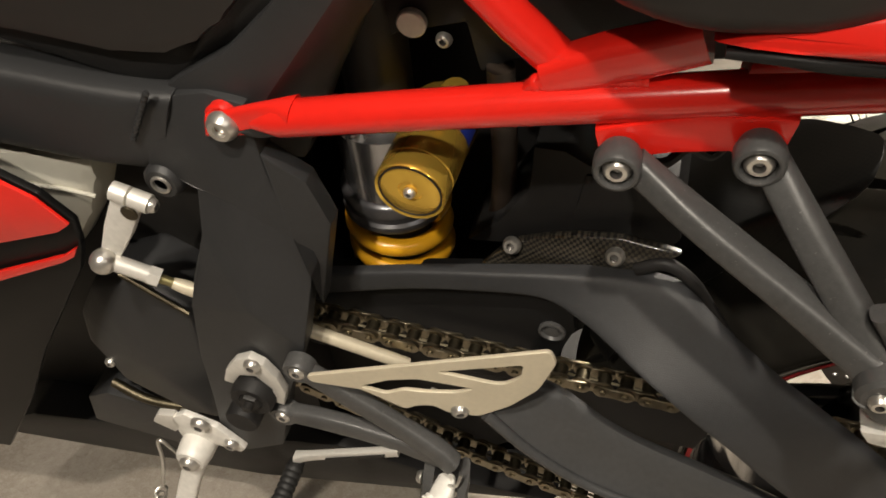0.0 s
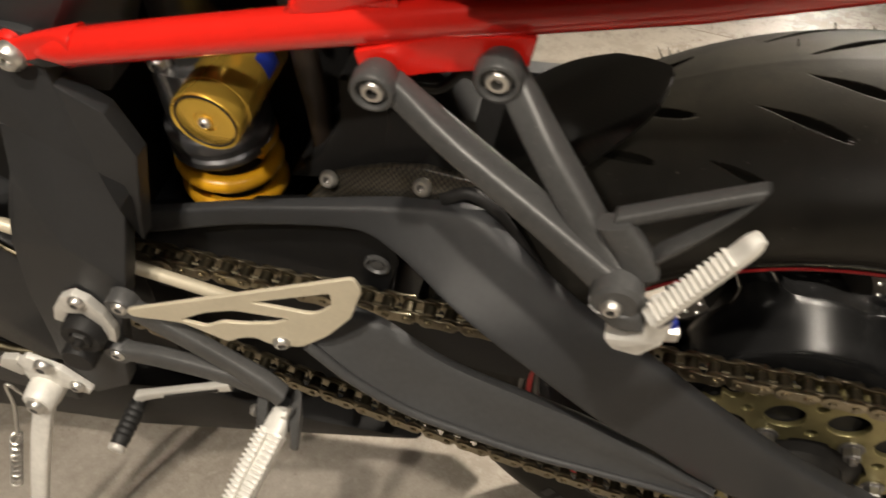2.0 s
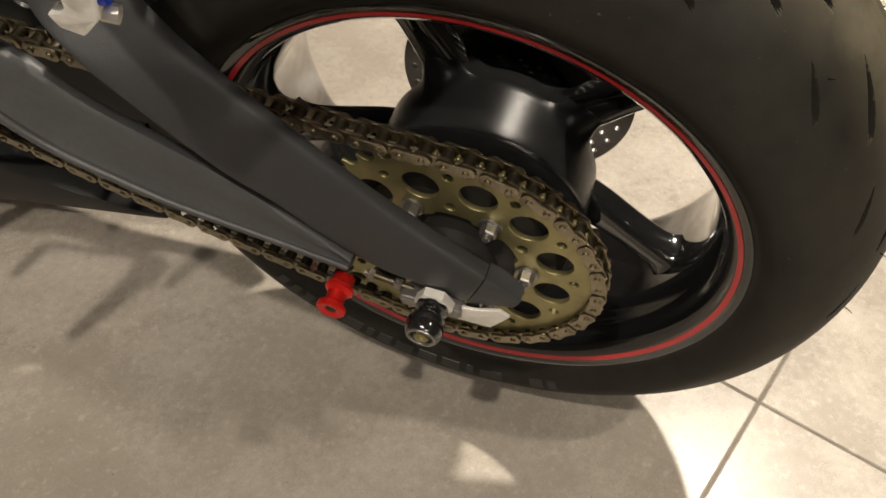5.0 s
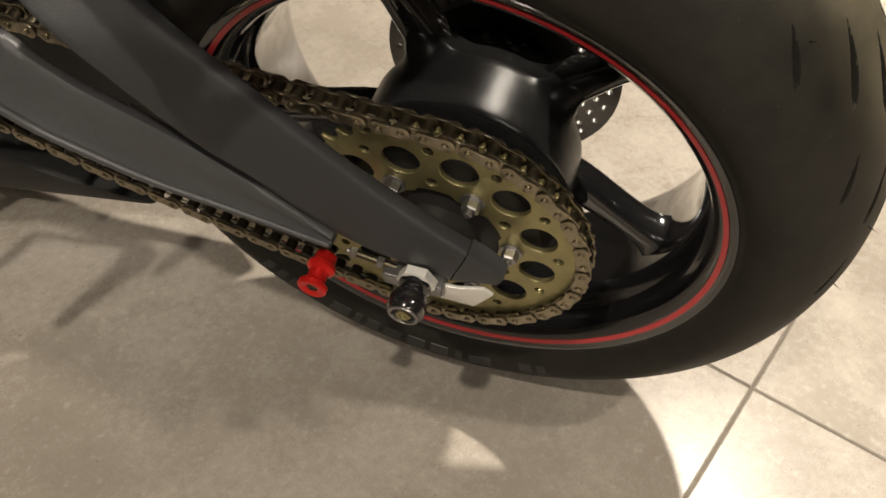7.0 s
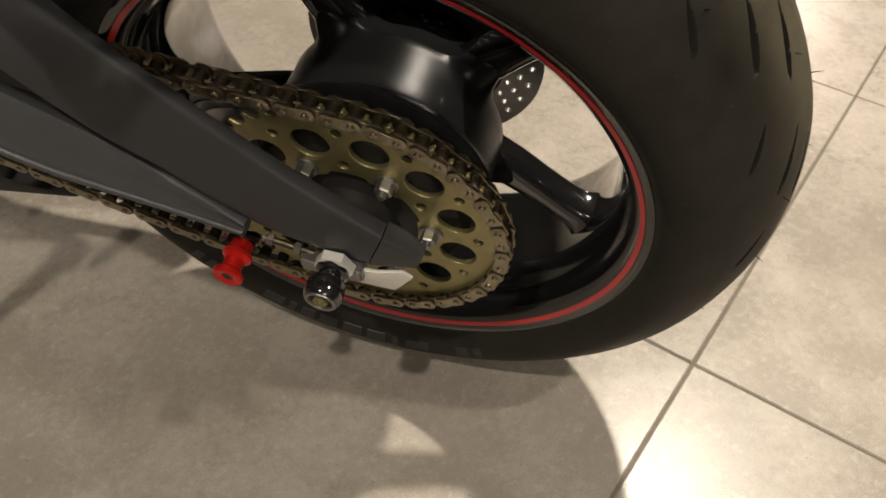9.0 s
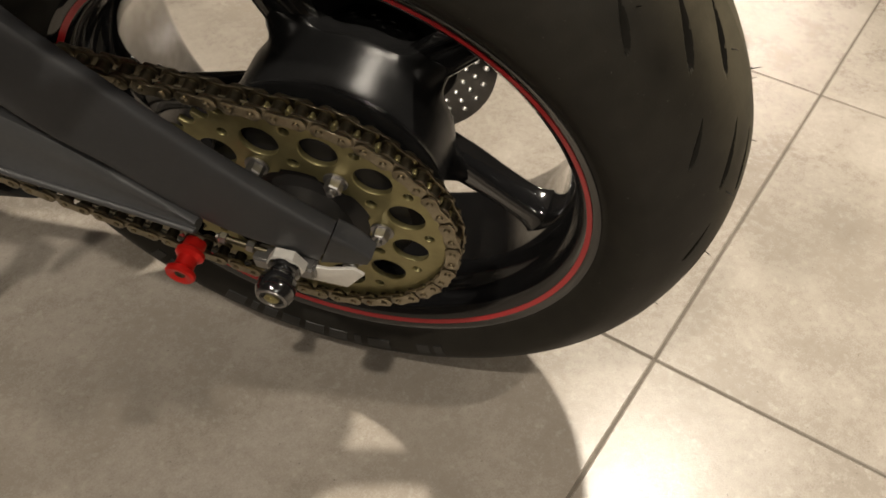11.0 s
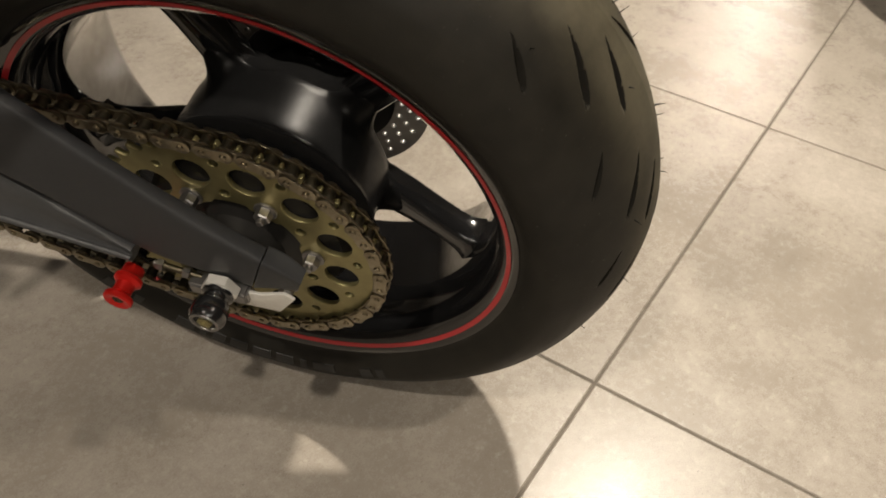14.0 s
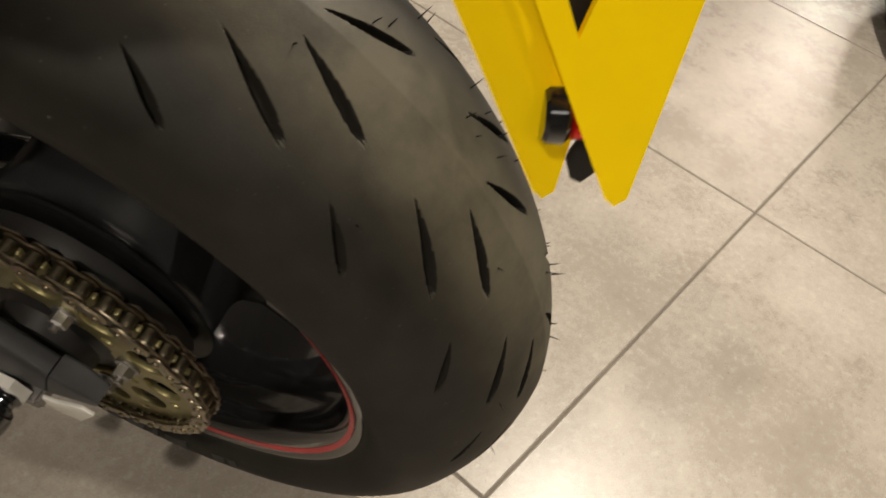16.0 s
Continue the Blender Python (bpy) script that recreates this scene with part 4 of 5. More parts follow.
part("inner_plate", slab([(-0.485, -0.048, 0.290), (-0.455, -0.050, 0.400), (-0.430, -0.050, 0.560), (-0.200, -0.050, 0.560), (-0.240, -0.050, 0.430), (-0.385, -0.050, 0.352), (-0.392, -0.050, 0.385), (-0.436, -0.049, 0.372)], 0.10, 0.003), BLACK_PLASTIC, main_frame)
# dark block added behind the shock so that the gaps stay black
part("gap_block", slab([(-0.540, 0.030, 0.090), (-0.370, 0.030, 0.110), (-0.345, 0.030, 0.270), (-0.300, 0.030, 0.330), (-0.180, 0.020, 0.400), (-0.180, 0.020, 0.470), (-0.540, 0.020, 0.470)], 0.06, 0.004), BLACK_PLASTIC, main_frame)
part("inner_boss", disc_solid(0.0088, -0.056, -0.050, 0.001, 32, m=Matrix.Translation((-0.4229, 0, 0.3839))), ALU, main_frame)
part("hose", tube([(-0.372, -0.052, 0.360), (-0.3705, -0.051, 0.306), (-0.373, -0.042, 0.270), (-0.376, -0.036, 0.235), (-0.384, -0.030, 0.200)], 0.0085, 14, smooth_steps=5), BROWN_RUBBER, main_frame, "dark brown rubber hose")
bolt(main_frame, (-0.4049, -0.051, 0.3738), 0)
# swingarm pivot
pivot = part("swingarm_pivot", slab([(-0.556, -0.166, 0.140), (-0.550, -0.166, 0.156), (-0.540, -0.166, 0.170), (-0.527, -0.166, 0.178), (-0.517, -0.166, 0.172), (-0.510, -0.166, 0.158), (-0.507, -0.166, 0.140), (-0.512, -0.166, 0.122), (-0.519, -0.166, 0.124), (-0.517, -0.166, 0.142), (-0.527, -0.166, 0.155), (-0.540, -0.166, 0.152), (-0.549, -0.166, 0.138)], 0.007, 0.0012), ALU, moto, "bare aluminium pivot clamp plate")
part("pivot_cup", revolve([(0.0001, -0.1660), (0.0085, -0.1660), (0.0090, -0.1740), (0.0150, -0.1745), (0.0165, -0.1725), (0.0180, -0.150)], 40, m=Matrix.Translation((-0.533, 0, 0.132))), BLACK_PLASTIC, pivot)
part("pivot_nut", hex_nut(0.0088, 0.010), DARK, pivot).matrix_basis = pose(-0.533, -0.1665, 0.132, 0, 12, 0)
part("pivot_stub", revolve([(0.0001, -0.177), (0.0120, -0.177), (0.0135, -0.175), (0.0135, -0.160)], 32, m=along((-0.548, 0.001, 0.100), (0, 1, 0))), BLACK_PLASTIC, pivot)
bolt(pivot, (-0.5255, -0.1655, 0.1700), 1)

# red subframe
TUBE = [(-0.500, -0.117, 0.3530), (-0.482, -0.117, 0.3570), (-0.414, -0.1165, 0.3720), (-0.353, -0.116, 0.3850), (-0.298, -0.116, 0.3965), (-0.240, -0.115, 0.4080), (-0.150, -0.113, 0.4250), (0.02, -0.10, 0.462)]
subframe = part("subframe", tube(TUBE, lambda s: 0.0060 if s < 0.05 else 0.0112, 28), RED, moto, "glossy red tubular steel subframe")
part("tube_end", beam([((-0.5290, -0.1205, 0.3485), (0, 0.0030, 0), (0.002, 0, 0.0085)), ((-0.5150, -0.1200, 0.3515), (0, 0.0032, 0), (0.002, 0, 0.0098)), ((-0.4980, -0.1190, 0.3560), (0, 0.0036, 0), (0.002, 0, 0.0108)), ((-0.4840, -0.1180, 0.3590), (0, 0.0060, 0), (0.002, 0, 0.0112)), ((-0.4740, -0.1170, 0.3600), (0, 0.0105, 0), (0.002, 0, 0.0113))], 3.4, 28), RED, subframe)
# solid dark plug: the hollow's shade given as colour
part("pocket_shade", beam([((-0.5060, -0.1228, 0.3490), (0.0030, 0, 0.0006), (0, 0.0012, 0.0005)), ((-0.4960, -0.1235, 0.3505), (0.0040, 0, 0.0008), (0, 0.0016, 0.0030)), ((-0.4860, -0.1240, 0.3535), (0.0030, 0, 0.0006), (0, 0.0012, 0.0038))], 2.4, 16), DARK, subframe, "dark plug for the shaded hollow at the tube end")
part("tube_eye", revolve([(0.0001, -0.1205), (0.0095, -0.1205), (0.0110, -0.1190), (0.0112, -0.110), (0.009, -0.104)], 32, m=Matrix.Translation((-0.519, 0, 0.3520))), RED, subframe)
part("frame_bolt", allen_bolt(0.0098, 0.0075), STEEL, subframe, "steel dome-headed bolt").matrix_basis = Matrix.Translation((-0.5175, -0.1215, 0.3508))
part("upper_tube", tube([(-0.326, -0.106, 0.404), (-0.352, -0.105, 0.427), (-0.368, -0.103, 0.442), (-0.440, -0.095, 0.520)], 0.0108, 24), RED, subframe)
part("rear_tube", beam([((-0.335, -0.110, 0.402), (0, 0.0105, 0), (-0.004, 0, 0.0095)), ((-0.305, -0.111, 0.416), (0, 0.0105, 0), (-0.004, 0, 0.0105)), ((-0.285, -0.112, 0.4245), (0, 0.0105, 0), (-0.004, 0, 0.0100)), ((-0.264, -0.112, 0.4335), (0, 0.0105, 0), (-0.004, 0, 0.0098))], 4, 24), RED, subframe)
part("node_gusset", slab([(-0.350, -0.1195, 0.394), (-0.335, -0.1195, 0.408), (-0.300, -0.1195, 0.414), (-0.288, -0.1195, 0.402), (-0.300, -0.1205, 0.395)], 0.010, 0.002), RED, subframe)
beads = bead((-0.341, -0.1152, 0.3990), (-0.286, -0.1160, 0.4100), 0.0052, 15, 0.002, 0.90)
part("weld_bead", beads, RED, subframe)
part("bracket_plate", slab([(-0.309, -0.1275, 0.385), (-0.306, -0.1285, 0.374), (-0.296, -0.130, 0.371), (-0.270, -0.1285, 0.378), (-0.245, -0.1285, 0.383), (-0.233, -0.130, 0.382), (-0.222, -0.1285, 0.386), (-0.218, -0.1255, 0.404), (-0.262, -0.1265, 0.400)], 0.012, 0.0025), RED, subframe)
part("subframe_shell", beam([((-0.245, -0.106, 0.4165), (0, 0.010, 0), (0.002, 0, 0.006)), ((-0.200, -0.106, 0.4265), (0, 0.0105, 0), (0.002, 0, 0.011)), ((-0.12, -0.102, 0.4430), (0, 0.010, 0), (0.002, 0, 0.012)), ((0.02, -0.09, 0.470), (0, 0.01, 0), (0.002, 0, 0.012))], 3, 20), RED, subframe)

# tail: seat, red panel, under tray
tail = part("tail_panel", slab([(-0.264, -0.149, 0.4550), (-0.249, -0.156, 0.4580), (-0.236, -0.160, 0.4605), (-0.204, -0.162, 0.4620), (-0.10, -0.165, 0.475), (0.06, -0.150, 0.510), (0.18, -0.08, 0.56), (0.20, -0.07, 0.62), (0.04, -0.12, 0.61), (-0.10, -0.150, 0.530), (-0.209, -0.157, 0.4775), (-0.238, -0.156, 0.4675), (-0.252, -0.154, 0.4620)], 0.012, 0.002, inner=[(-0.205, -0.164, 0.468), (-0.08, -0.168, 0.492)], faces=[(0, 1, 2, 13, 12), (2, 3, 13), (3, 4, 14, 13), (4, 5, 14), (5, 6, 7, 8, 14), (8, 9, 14), (9, 10, 13, 14), (10, 11, 12, 13)]), RED, moto, "glossy red tail panel", smooth=60)
part("tail_lip", beam([((-0.258, -0.144, 0.4515), (0, 0.008, 0), (0, 0, 0.0022)), ((-0.236, -0.149, 0.4560), (0, 0.010, 0), (0, 0, 0.003)), ((-0.204, -0.151, 0.4575), (0, 0.010, 0), (0, 0, 0.004)), ((-0.10, -0.154, 0.470), (0, 0.010, 0), (0, 0, 0.004)), ((0.06, -0.14, 0.505), (0, 0.010, 0), (0, 0, 0.004))], 4), BLACK_PLASTIC, tail)
seat_bm = beam([((-0.42, -0.02, 0.515), (0, 0.07, 0), (0, 0, 0.025)), ((-0.36, -0.02, 0.506), (0, 0.085, 0), (0, 0, 0.044)), ((-0.30, -0.01, 0.494), (0, 0.142, 0), (0, 0, 0.042)), ((-0.25, -0.01, 0.492), (0, 0.150, 0), (0, 0, 0.043)), ((-0.20, -0.01, 0.506), (0, 0.150, 0), (0, 0, 0.045)), ((-0.08, -0.01, 0.560), (0, 0.132, 0), (0, 0, 0.040)), ((0.06, 0, 0.61), (0, 0.08, 0), (0, 0, 0.03))], 4.2, 40)
part("seat", seat_bm, TANK, moto, "dark grey seat with a rounded edge")
part("under_tray", slab([(-0.345, -0.070, 0.380), (-0.250, -0.070, 0.392), (-0.222, -0.085, 0.436), (-0.05, -0.100, 0.480), (0.10, -0.08, 0.520), (0.10, -0.08, 0.545), (-0.36, -0.085, 0.49)], 0.17, 0.004), BLACK_PLASTIC, moto)

# passenger footrest bracket
PL, PR, PP = Vector((-0.2948, -0.140, 0.3762)), Vector((-0.2333, -0.140, 0.3912)), Vector((-0.1650, -0.200, 0.3225))
BACK = Vector((0.0015, 0.0050, 0.0008))
bracket = part("passenger_bracket", beam([(PL + BACK + Vector((0.006, 0.000, -0.003)), (0.0035, 0, 0.0070), (0, 0.0070, 0)), (PL.lerp(PP, 0.3) + BACK, (0.0036, 0, 0.0064), (0, 0.0096, 0)), (PL.lerp(PP, 0.65) + BACK, (0.0038, 0, 0.0069), (0, 0.0096, 0)), (PL.lerp(PP, 0.97) + BACK * 0.6, (0.004, 0, 0.0085), (0, 0.0086, 0))], 3.4, 32), BRACKET, moto, "cast grey passenger footrest bracket")
part("rear_strut", beam([(PR + BACK + Vector((0.004, 0.000, -0.005)), (0.0070, 0, 0.0040), (0, 0.0070, 0)), (PR.lerp(PP, 0.35) + BACK, (0.0069, 0, 0.0044), (0, 0.0096, 0)), (PR.lerp(PP, 0.7) + BACK, (0.0072, 0, 0.0045), (0, 0.0096, 0)), (PR.lerp(PP, 0.97) + BACK * 0.6, (0.0085, 0, 0.005), (0, 0.0086, 0))], 3.4, 32), BRACKET, bracket)
for p in (PL, PR):
    part("boss", revolve([(0.0076, -0.0010), (0.0082, -0.0060), (0.0092, -0.0068), (0.0106, -0.0064), (0.0117, -0.0046), (0.0121, 0.004), (0.010, 0.010)], 36, m=Matrix.Translation(p)), BRACKET, bracket)
    part("boss_floor", disc_solid(0.0088, -0.0015, 0.003, 0.0005, 28, m=Matrix.Translation(p)), DARK, bracket)
    bolt(bracket, p + Vector((0, -0.0010, 0)), 1, label="bright socket-head bolt").scale = (1.12, 1.0, 1.12)
part("pivot_boss", revolve([(0.0001, -0.0085), (0.0100, -0.0085), (0.0122, -0.0065), (0.0128, 0.0), (0.0122, 0.012), (0.008, 0.014)], 32, m=Matrix.Translation(PP)), BRACKET, bracket)
part("pivot_lug", beam([(PP + Vector((0.000, -0.003, -0.003)), (0.0125, 0, 0), (0, 0.007, 0.004)), (PP + Vector((0.010, -0.004, -0.011)), (0.010, 0, 0.003), (0, 0.007, 0.003)), (PP + Vector((0.022, -0.004, -0.006)), (0.006, 0, 0.006), (0, 0.006, 0.003))], 3), BRACKET, bracket)
bolt(bracket, PP + Vector((-0.002, -0.0085, -0.001)), 0, label="brass-coloured pivot bolt")
hoop = bmesh.new()
beam([((-0.172, -0.184, 0.3545), (0, 0.0050, 0), (0.0012, 0, 0.0050)), ((-0.142, -0.181, 0.3665), (0, 0.0046, 0), (0.0012, 0, 0.0046)), ((-0.113, -0.1785, 0.3780), (0, 0.0044, 0), (0.0012, 0, 0.0044))], 3.5, 16, hoop)
beam([((-0.113, -0.1785, 0.3780), (0, 0.0044, 0), (0.0030, 0, 0.0044)), ((-0.120, -0.180, 0.3670), (0, 0.0050, 0), (0.0034, 0, 0.0062)), ((-0.136, -0.184, 0.3500), (0, 0.0052, 0), (0.0040, 0, 0.0072)), ((-0.152, -0.188, 0.3370), (0, 0.0058, 0), (0.0048, 0, 0.0085))], 3.5, 16, hoop)
beam([((-0.172, -0.187, 0.356), (0.0075, 0, 0.002), (0, 0.0055, 0)), ((-0.162, -0.190, 0.343), (0.0080, 0, 0.002), (0, 0.0055, 0)), ((-0.156, -0.193, 0.330), (0.0085, 0, 0.002), (0, 0.0055, 0))], 3.5, 16, hoop)
part("silencer_hanger", hoop, BRACKET, bracket, "open triangular cast loop")

ppeg = part("passenger_peg", slab([(-0.168, -0.209, 0.2955), (-0.163, -0.210, 0.2885), (-0.150, -0.210, 0.2865), (-0.140, -0.208, 0.2965), (-0.1375, -0.205, 0.3120), (-0.1395, -0.207, 0.3240), (-0.150, -0.212, 0.3220), (-0.151, -0.213, 0.3060), (-0.158, -0.211, 0.2995)], 0.014, 0.0018), ALU_CAST, moto, "bare cast aluminium folded passenger footpeg")
PA, PB = Vector((-0.1465, -0.211, 0.3250)), Vector((-0.1085, -0.194, 0.3700))
pd = (PB - PA).normalized()
N1 = (Vector((-0.55, -0.48, 0.65)) - pd * Vector((-0.55, -0.48, 0.65)).dot(pd)).normalized()
N2 = pd.cross(N1)
grip = beam([(PA - pd * 0.004, N2 * 0.0050, N1 * 0.0042), (PA + pd * 0.020, N2 * 0.0051, N1 * 0.0042), (PA + pd * 0.044, N2 * 0.0049, N1 * 0.0044), (PA + pd * 0.053 + N1 * 0.0010, N2 * 0.0046, N1 * 0.0050), (PA + pd * 0.0585 + N1 * 0.0022, N2 * 0.0032, N1 * 0.0030)], 3.4, 28)
part("peg_grip", grip, ALU_CAST, ppeg, "ribbed bare aluminium grip")
for k in range(14):
    c = PA + pd * (0.001 + 0.0032 * k) + N1 * 0.0042
    part("grip_rib", beam([(c - N2 * 0.0049, pd * 0.0009, N1 * 0.0016), (c, pd * 0.0009, N1 * 0.0017), (c + N2 * 0.0049, pd * 0.0009, N1 * 0.0016)], 3, 8, None, 1), ALU_CAST, ppeg)
part("detent_sleeve", tube([(-0.1400, -0.200, 0.306), (-0.1355, -0.199, 0.3065)], 0.0042, 14), BLUE, ppeg, "blue detent sleeve")
part("detent_nut", tube([(-0.1420, -0.200, 0.2965), (-0.1340, -0.198, 0.2945)], 0.0048, 8), STEEL, ppeg)

# rider's footrest with heel guard

fbracket = part("footrest_bracket", beam([((-0.4908, -0.162, 0.1735), (0.002, 0, 0.0078), (0, 0.006, 0)), ((-0.460, -0.163, 0.152), (0.003, 0, 0.0088), (0, 0.006, 0)), ((-0.425, -0.166, 0.1305), (0.003, 0, 0.0090), (0, 0.006, 0)), ((-0.396, -0.170, 0.114), (0.004, 0, 0.0090), (0, 0.007, 0)), ((-0.382, -0.174, 0.105), (0.005, 0, 0.0075), (0, 0.007, 0))], 3.6, 24), BRACKET, moto, "dark grey cast rider footrest bracket")
part("lower_arm", beam([((-0.5157, -0.162, 0.1068), (0, 0, 0.0082), (0, 0.006, 0)), ((-0.480, -0.163, 0.1085), (0, 0, 0.0095), (0, 0.006, 0)), ((-0.435, -0.165, 0.1065), (0, 0, 0.0090), (0, 0.006, 0)), ((-0.392, -0.170, 0.1035), (0, 0, 0.0090), (0, 0.006, 0))], 3.6, 24), BRACKET, fbracket)
for p in ((-0.4908, -0.1635, 0.1735), (-0.5157, -0.1635, 0.1068)):
    part("boss", revolve([(0.0062, -0.0008), (0.0066, -0.0045), (0.0098, -0.0048), (0.0108, -0.0030), (0.0110, 0.007)], 28, m=Matrix.Translation(p)), BRACKET, fbracket)
    bolt(fbracket, Vector(p) + Vector((0, -0.0012, 0)), 1)
part("clevis", beam([((-0.402, -0.172, 0.086), (0.004, 0, 0), (0, 0.010, 0.010)), ((-0.404, -0.178, 0.066), (0.004, 0, 0), (0, 0.011, 0.010)), ((-0.405, -0.184, 0.052), (0.004, 0, 0), (0, 0.006, 0.006))], 3.2, 20, beam([((-0.376, -0.172, 0.086), (0.004, 0, 0), (0, 0.010, 0.010)), ((-0.376, -0.178, 0.070), (0.004, 0, 0), (0, 0.011, 0.010)), ((-0.377, -0.184, 0.058), (0.004, 0, 0), (0, 0.006, 0.006))], 3.2, 20)), BRACKET, fbracket)
QA, QB = Vector((-0.3905, -0.182, 0.0700)), Vector((-0.4120, -0.262, 0.0400))
rpeg = part("rider_peg", beam([(QA + Vector((0.001, 0.008, 0.003)), (0.007, 0, 0.002), (0, 0.004, 0.007)), (QA, (0.009, 0, 0.002), (0, 0.004, 0.008)), (QA + (QB - QA) * 0.14, (0.009, 0, 0.002), (0, 0.003, 0.008))], 3.6, 20), ALU_CAST, moto, "bare aluminium ribbed rider footpeg")
qd = (QB - QA).normalized()
M1 = (Vector((0, 0, 1)) - qd * qd.z).normalized()
M2 = qd.cross(M1)
grip = bmesh.new()
for side in (-1, 1):
    beam([(QA + qd * 0.004 + M2 * side * 0.0062, M2 * 0.0044, M1 * 0.0062), (QA + qd * 0.040 + M2 * side * 0.0062, M2 * 0.0044, M1 * 0.0062), (QA + qd * 0.066 + M2 * side * 0.0048, M2 * 0.0042, M1 * 0.0060)], 3.4, 16, grip)
    for k in range(15):
        c = QA + qd * (0.008 + 0.0040 * k) + M2 * side * (0.0062 - 0.0014 * max(0, k - 8) / 6) + M1 * 0.0060
        part("grip_rib", beam([(c - M2 * 0.0046, qd * 0.0012, M1 * 0.0018), (c, qd * 0.0012, M1 * 0.0020), (c + M2 * 0.0046, qd * 0.0012, M1 * 0.0018)], 3, 8, None, 1), ALU_CAST, rpeg)
beam([(QA + qd * 0.060, M2 * 0.0094, M1 * 0.0062), (QA + qd * 0.072, M2 * 0.0088, M1 * 0.0070), (QA + qd * 0.080 + M1 * 0.001, M2 * 0.0078, M1 * 0.0070), (QA + qd * 0.086 + M1 * 0.001, M2 * 0.0050, M1 * 0.0045)], 3.2, 24, grip)
beam([(QA + qd * 0.002, M2 * 0.0060, M1 * 0.0025), (QA + qd * 0.064, M2 * 0.0050, M1 * 0.0025)], 3, 12, grip, 2)
part("peg_grip", grip, ALU_CAST, rpeg, "ribbed and slotted bare aluminium grip")
part("peg_spring", tube([(-0.386, -0.178, 0.078), (-0.379, -0.182, 0.088), (-0.376, -0.178, 0.098)], 0.0012, 8, smooth_steps=4), STEEL, rpeg)
bolt(rpeg, (-0.407, -0.176, 0.078), 0, (1, 0, 0))

HEEL = [(-0.480, 0.183), (-0.321, 0.229), (-0.3165, 0.217), (-0.327, 0.186), (-0.345, 0.164), (-0.366, 0.148), (-0.388, 0.150), (-0.396, 0.1575), (-0.408, 0.156), (-0.416, 0.150), (-0.444, 0.171), (-0.478, 0.176)]
HOLE_A = [(-0.445, 0.1745), (-0.425, 0.1845), (-0.405, 0.1885), (-0.368, 0.1815), (-0.380, 0.1755), (-0.400, 0.1735), (-0.415, 0.1745), (-0.428, 0.168)]
HOLE_B = [(-0.392, 0.1985), (-0.337, 0.2125), (-0.3385, 0.198), (-0.349, 0.1895), (-0.356, 0.189)]
heel_bm = cut_plate(rounded(HEEL, 0.004), [rounded(HOLE_A, 0.003), rounded(HOLE_B, 0.003)], -0.0015, 0.0015, 0.0006)
for v in heel_bm.verts:
    v.co.y += -0.172 + (v.co.x + 0.480) * 0.145
heel = part("heel_guard", heel_bm, CHAMPAGNE, moto, "champagne anodised aluminium heel guard with cut-outs", smooth=0)
bolt(heel, (-0.3790, -0.1575, 0.1535), 1, (-0.3, 0.9, 0.1))
part("heel_spacer", tube([(-0.402, -0.152, 0.1560), (-0.380, -0.154, 0.1520)], 0.0050, 18), ALU, heel)

# gear shift
lever = part("shift_lever", beam([((-0.425, -0.170, 0.098), (0, 0, 0.0050), (0, 0.003, 0)), ((-0.460, -0.171, 0.082), (0, 0, 0.0046), (0, 0.003, 0)), ((-0.500, -0.172, 0.063), (0, 0, 0.0050), (0, 0.003, 0)), ((-0.514, -0.173, 0.055), (0, 0, 0.0062), (0, 0.0045, 0))], 4, 20), ALU, moto, "bright aluminium gear shift lever")
part("lever_slot", beam([((-0.435, -0.1738, 0.0935), (0, 0, 0.0016), (0, 0.0006, 0)), ((-0.485, -0.1758, 0.0700), (0, 0, 0.0016), (0, 0.0006, 0))], 4, 12, smooth_steps=2), DARK, lever)
grip_prof = []
for k in range(6):
    s = 0.006 + 0.030 * k / 6
    grip_prof += [(0.0066, s), (0.0074, s + 0.001), (0.0074, s + 0.0035), (0.0066, s + 0.0045)]
part("toe_grip", revolve([(0.0001, 0), (0.0060, 0.0), *grip_prof, (0.0066, 0.038), (0.0062, 0.040)], 24, m=along((-0.5135, -0.172, 0.0500), (-0.05, -0.95, -0.12))), GRIP, lever, "ribbed black rubber toe grip")
part("toe_end", disc_solid(0.0068, 0.0395, 0.0445, 0.001, 24, m=along((-0.5135, -0.172, 0.0500), (-0.05, -0.95, -0.12))), ALU, lever)
linkage = part("shift_linkage", slab([(-0.629, -0.146, 0.242), (-0.614, -0.146, 0.240), (-0.597, -0.146, 0.264), (-0.580, -0.146, 0.292), (-0.577, -0.146, 0.299), (-0.592, -0.146, 0.305), (-0.599, -0.146, 0.298), (-0.614, -0.146, 0.272)], 0.008, 0.0016), ALU_CAST, moto, "bright aluminium shift arm with a ball-jointed rod")
part("clamp_head", tube([(-0.5965, -0.143, 0.3035), (-0.5865, -0.143, 0.3005)], 0.0064, 20), ALU, linkage)
part("clamp_jaw", tube([(-0.585, -0.143, 0.3000), (-0.573, -0.143, 0.2960)], 0.0064, 20), ALU, linkage)
bolt(linkage, (-0.5725, -0.143, 0.2955), 0, (-1, 0, 0.2))
part("spline_end", disc_solid(0.0058, -0.1480, -0.146, 0.0006, 24, m=Matrix.Translation((-0.588, 0, 0.289))), CHAIN_DARK, linkage)
ball = bmesh.new()
bmesh.ops.create_uvsphere(ball, u_segments=20, v_segments=14, radius=0.0092)
bmesh.ops.transform(ball, matrix=Matrix.Translation((-0.6234, -0.152, 0.2404)), verts=ball.verts)
